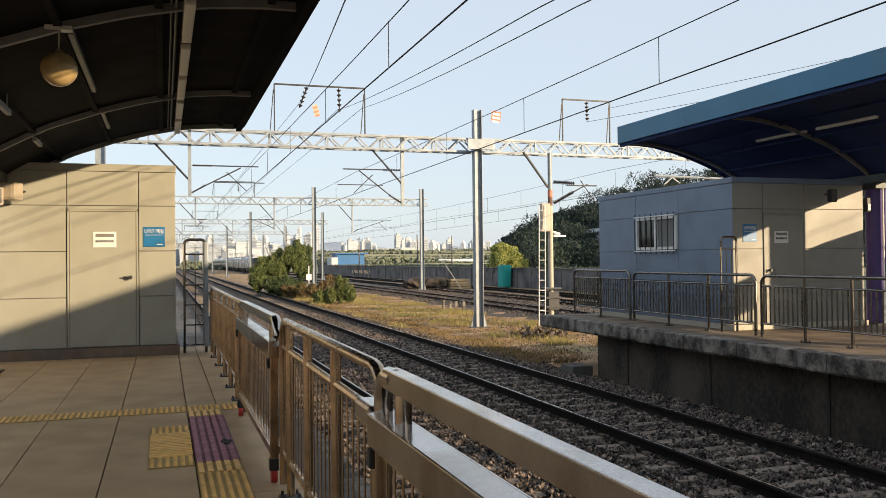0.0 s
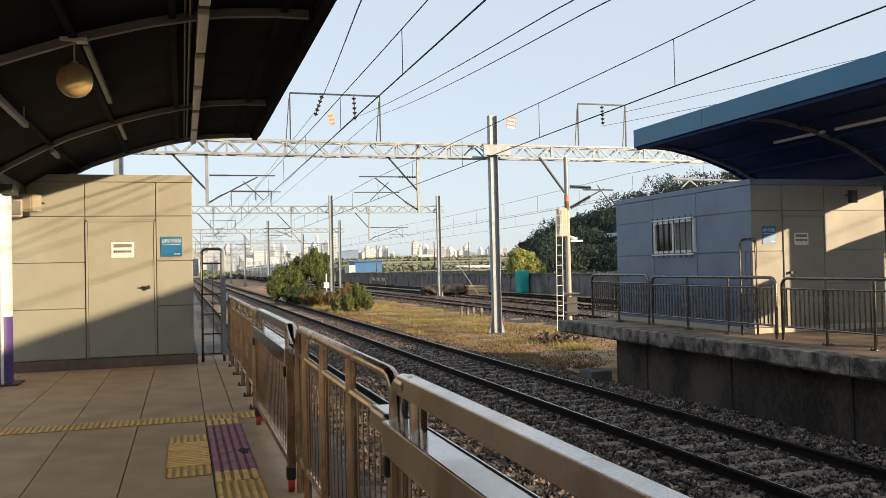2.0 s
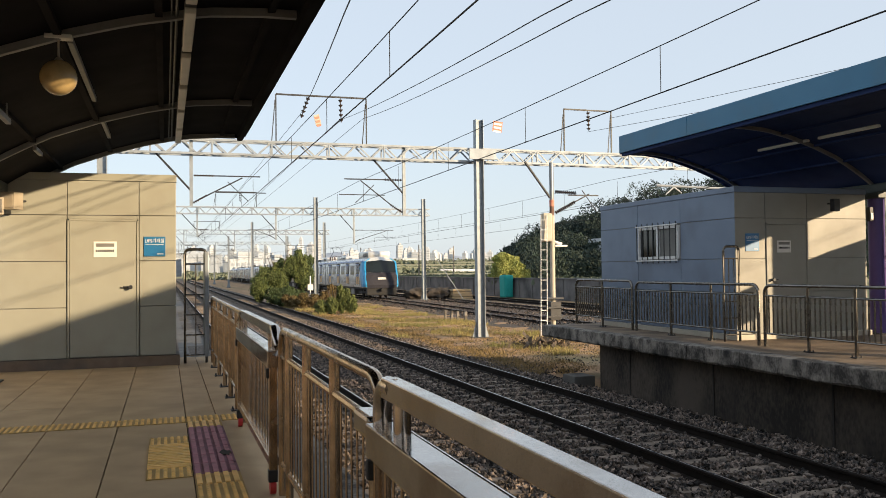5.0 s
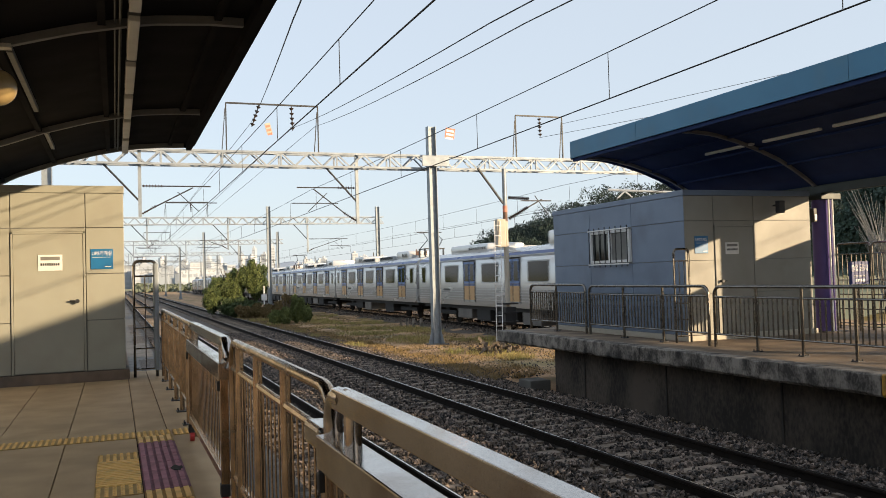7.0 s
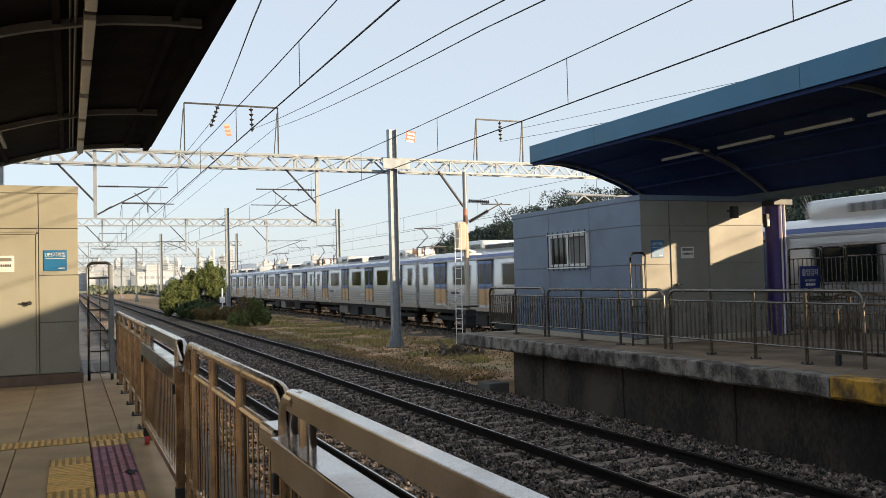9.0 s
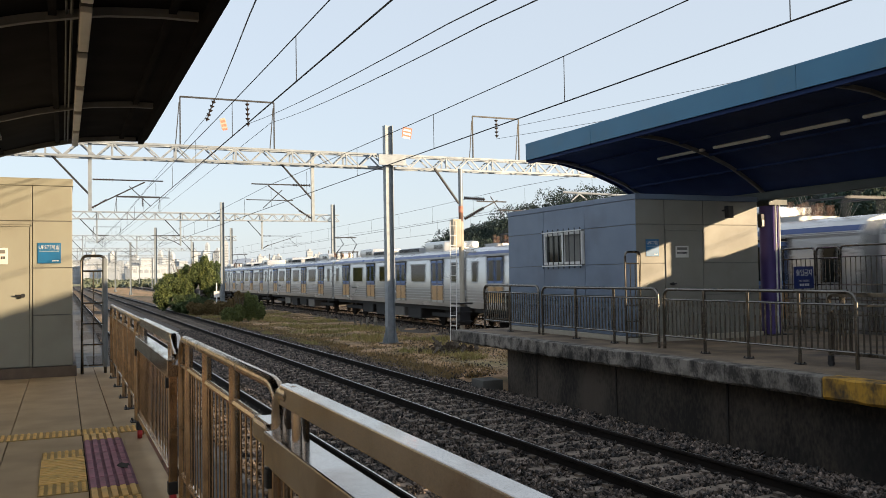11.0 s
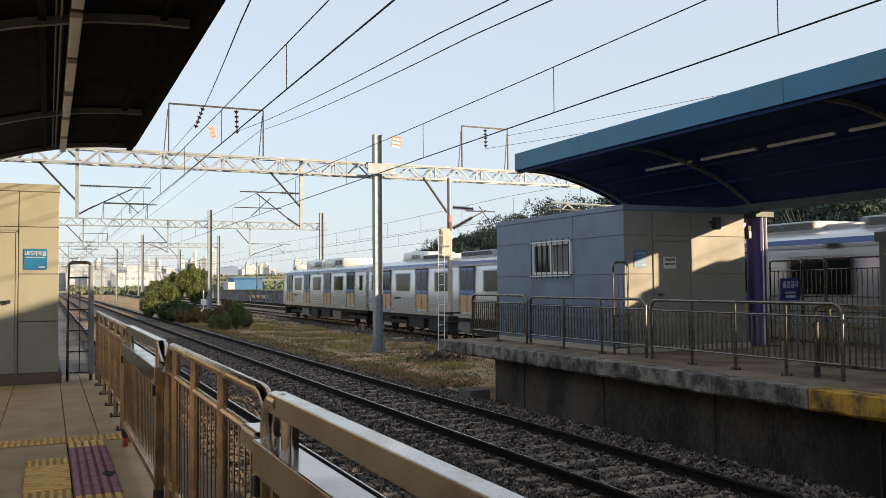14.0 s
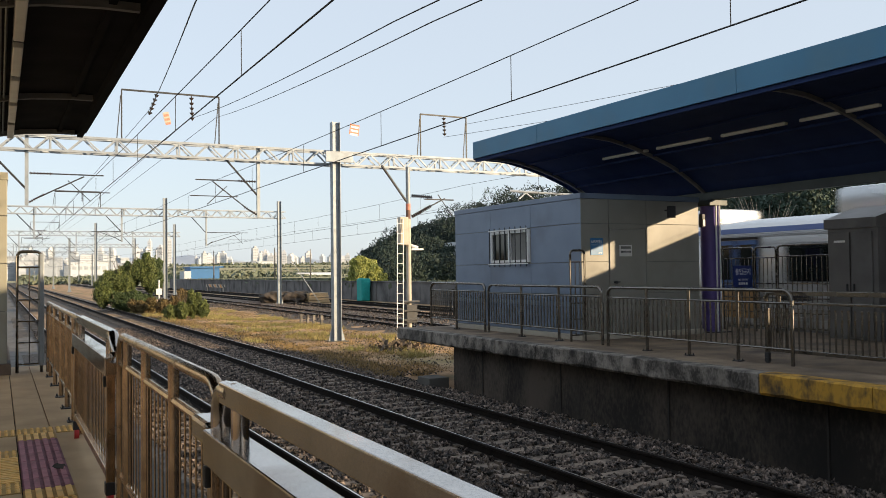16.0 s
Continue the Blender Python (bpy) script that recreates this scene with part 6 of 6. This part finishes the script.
bm = bmesh.new()
rows = [[bm.verts.new(Vector(hill_point(21.5 + 1.45 * i, f)) - Vector((0, 0, 1.6 if f < 1.2 else 9.0))) for i in range(40)] for f in (0, 0.25, 0.5, 0.75, 1.0, 1.3)]
for a, b in zip(rows, rows[1:]):
    for i in range(39):
        bm.faces.new((a[i], a[i + 1], b[i + 1], b[i]))
tagged(part("hill", bm, "leaf_dark"), "low wooded hill beyond the fields", "hill", kind="structure")


CROWNS = []
for k in range(980):
    az, f = 21.9 + 56 * rng.random() ** 1.5, 1.08 * rng.random() ** 0.75
    x, y, z = hill_point(az, f)
    r = rng.uniform(1.5, 3.1) * (0.45 + 0.55 * min(1.0, (az - 21.5) / 2.5))
    CROWNS.append((x, y, z + r * 0.55, r, rng.uniform(0.8, 1.25)))


def wood_place():
    x, y, z, r, tall = rng.choice(CROWNS)
    d = Vector((rng.gauss(0, 1), rng.gauss(0, 1), rng.gauss(0.35, 1))).normalized()
    f = r * rng.uniform(0.6, 1.0) ** 0.4 * (0.85 + 0.4 * noise.noise(d * 2.5 + Vector((x, y, z))))
    return x + d.x * f, y + d.y * f, z + d.z * f * tall


wv, wf = leaf_cloud(400000, wood_place, 0.20, 3)
stuff("wood", wv, wf, "leaf_dark", "dense dark green wood covering the hill", "wood")
# nearer trees seen behind the island platform
for k, (x, y, h) in enumerate(((44, 52, 9), (50, 44, 10), (52, 36, 11), (47, 30, 9), (56, 28, 12), (49, 60, 8), (60, 20, 11), (56, 68, 8), (62, 52, 12), (66, 40, 12))):
    shrub("tree", x, y, [(0, 0, h * 0.55, h * 0.33, h * 0.33, h * 0.33), (h * 0.2, 0, h * 0.7, h * 0.25, h * 0.25, h * 0.25), (-h * 0.22, 0, h * 0.45, h * 0.25, h * 0.25, h * 0.28), (0, h * 0.2, h * 0.8, h * 0.2, h * 0.2, h * 0.2)], 14000, 0.135, "leaf_dark", "dark green tree behind the railway", "trees")
bare = empty("bare_tree", "leafless pale tree with fine twigs behind the railway", "tree", "", Matrix.Translation((36.0, 32.0, -1.2)))
bm = bmesh.new()
for k in range(90):
    a, f = rng.uniform(0, math.tau), rng.random()
    b = (0.15 * math.cos(a), 0.15 * math.sin(a), 1.0 + 2.5 * f)
    t = (b[0] + (0.5 + f) * math.cos(a), b[1] + (0.5 + f) * math.sin(a), b[2] + 1.8 + 1.8 * rng.random())
    bar(bm, b, t, 0.022, 5, 0.006)
bar(bm, (0, 0, 0), (0, 0, 3.6), 0.16, 8, 0.08)
part("trunk", bm, "rib", bare, "pale bare branches")

# far town and apartment towers
def tower(az, d, w, z0, z1):
    x, y = d * math.sin(radians(az)), d * math.cos(radians(az))
    tw = empty("apartment_tower", "pale far-off apartment tower block", "apartment tower", "apartment towers", pose(x, y, -1.5, 0, 0, -az + rng.uniform(-25, 25)))
    h = z1 + 1.5
    bm = bmesh.new()
    box(bm, -w / 2, w / 2, -6, 6, 0, h)
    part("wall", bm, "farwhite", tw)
    bm = bmesh.new()
    box(bm, -w * 0.2, w * 0.2, -4, 4, h, h + 4)
    part("roof_house", bm, "farwhite", tw)
    bm = bmesh.new()
    for c in range(3):
        for f in range(int((z1 - z0) / 5)):
            box(bm, (-0.42 + 0.31 * c) * w, (-0.20 + 0.31 * c) * w, -6.2, -6.0, z0 + 3 + 5 * f, z0 + 5.4 + 5 * f)
    part("facade_glazing", bm, "fargrey", tw)["kind"] = "stuff"


for a0, a1, n, lo, hi in ((7.5, 9.8, 7, 54, 72), (11.3, 13.6, 10, 33, 43), (14.8, 16.6, 9, 36, 50), (16.8, 18.6, 9, 34, 48), (19.2, 21.4, 5, 34, 42), (1.0, 7.0, 12, 32, 58)):
    for k in range(n):
        tower(a0 + (a1 - a0) * (k + rng.uniform(0.2, 0.8)) / n, rng.uniform(1600, 2000), rng.uniform(6, 12), 24, rng.uniform(lo, hi))
for k in range(150):
    az, d = rng.uniform(-1.5, 7.6) if k % 5 else rng.uniform(7, 21), rng.uniform(700, 1250)
    x, y = d * math.sin(radians(az)), d * math.cos(radians(az))
    th = empty("town_house", "pale far-off town building", "building", "town buildings", pose(x, y, -1.5, 0, 0, rng.uniform(-30, 30)))
    w, h = rng.uniform(8, 22), (rng.uniform(6, 22) if az < 7.6 else rng.uniform(6, 15)) * (0.5 + d / 1600)
    bm = bmesh.new()
    box(bm, -w / 2, w / 2, -5, 5, 0, h)
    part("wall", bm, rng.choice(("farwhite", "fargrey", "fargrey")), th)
    bm = bmesh.new()
    box(bm, -w / 2 - 0.4, w / 2 + 0.4, -5.4, 5.4, h, h + 0.6)
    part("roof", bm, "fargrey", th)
    bm = bmesh.new()
    for f in range(int(h / 4)):
        box(bm, -w * 0.42, w * 0.42, -5.15, -5.0, 1.6 + 4 * f, 3.2 + 4 * f)
    part("facade_glazing", bm, "fargrey", th)["kind"] = "stuff"
wb = empty("white_hall", "white two-storey hall with dark window bands at the town's edge", "building", "", pose(43.5, 500, -1.5))
bm = bmesh.new()
box(bm, -9.5, 9.5, 0, 14, 0, 10.5)
part("wall", bm, "farwhite", wb)
bm = bmesh.new()
box(bm, -4.5, 4.5, 2, 10, 10.5, 14.5)
part("upper_storey", bm, "farwhite", wb)
for z in (2.5, 6.5):
    for k in range(6):
        bm = bmesh.new()
        box(bm, -8.6 + 3.0 * k, -6.5 + 3.0 * k, -0.2, 0.0, z, z + 1.8)
        part("window", bm, "fargrey", wb)
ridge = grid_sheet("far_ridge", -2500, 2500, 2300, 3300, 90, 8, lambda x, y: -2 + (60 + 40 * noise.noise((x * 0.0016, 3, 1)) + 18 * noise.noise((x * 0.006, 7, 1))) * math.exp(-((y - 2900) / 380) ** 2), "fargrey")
tagged(ridge, "low hazy ridge on the horizon", "hill", kind="structure")


def hedge_place():
    d = rng.choice((300, 345, 400, 450, 520, 620, 640)) + rng.gauss(0, 2)
    a = radians(rng.uniform(1, 27))
    x, y = d * math.sin(a), d * math.cos(a)
    base = -0.5 + 7.5 * smooth((y - 240) / 320) * smooth((x - 40) / 60)
    return x, y, base + rng.uniform(0, 1.0 + d / 250) * max(0.0, 0.4 + noise.noise((x * 0.03, y * 0.03, 6)))


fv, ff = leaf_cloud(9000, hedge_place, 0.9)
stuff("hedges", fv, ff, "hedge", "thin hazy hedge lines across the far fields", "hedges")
# parked cars by the hill foot
for k, (x, y) in enumerate(((60, 96), (63.5, 97), (67, 96.5))):
    pc = empty("parked_car", "white parked car at the foot of the wooded hill", "car", "parked cars", pose(x, y, 1.0))
    bm = bmesh.new()
    box(bm, -2.1, 2.1, -0.85, 0.85, 0.3, 0.95, 0.15)
    part("body", bm, "white", pc)
    bm = bmesh.new()
    vs = box(bm, -1.3, 1.2, -0.75, 0.75, 0.95, 1.5, 0.1)
    part("cabin", bm, "window", pc)
    for wx in (-1.3, 1.3):
        bm = bmesh.new()
        bar(bm, (wx, -0.88, 0.32), (wx, 0.88, 0.32), 0.32, 14)
        part("wheel", bm, "black", pc)
hb2 = empty("low_building", "low white building among the trees", "building")
bm = bmesh.new()
box(bm, 60, 82, 104, 112, 0.8, 5.2)
part("wall", bm, "farwhite", hb2)
bm = bmesh.new()
box(bm, 59, 83, 103, 113, 5.2, 5.7)
part("roof", bm, "farwhite", hb2)

motions()
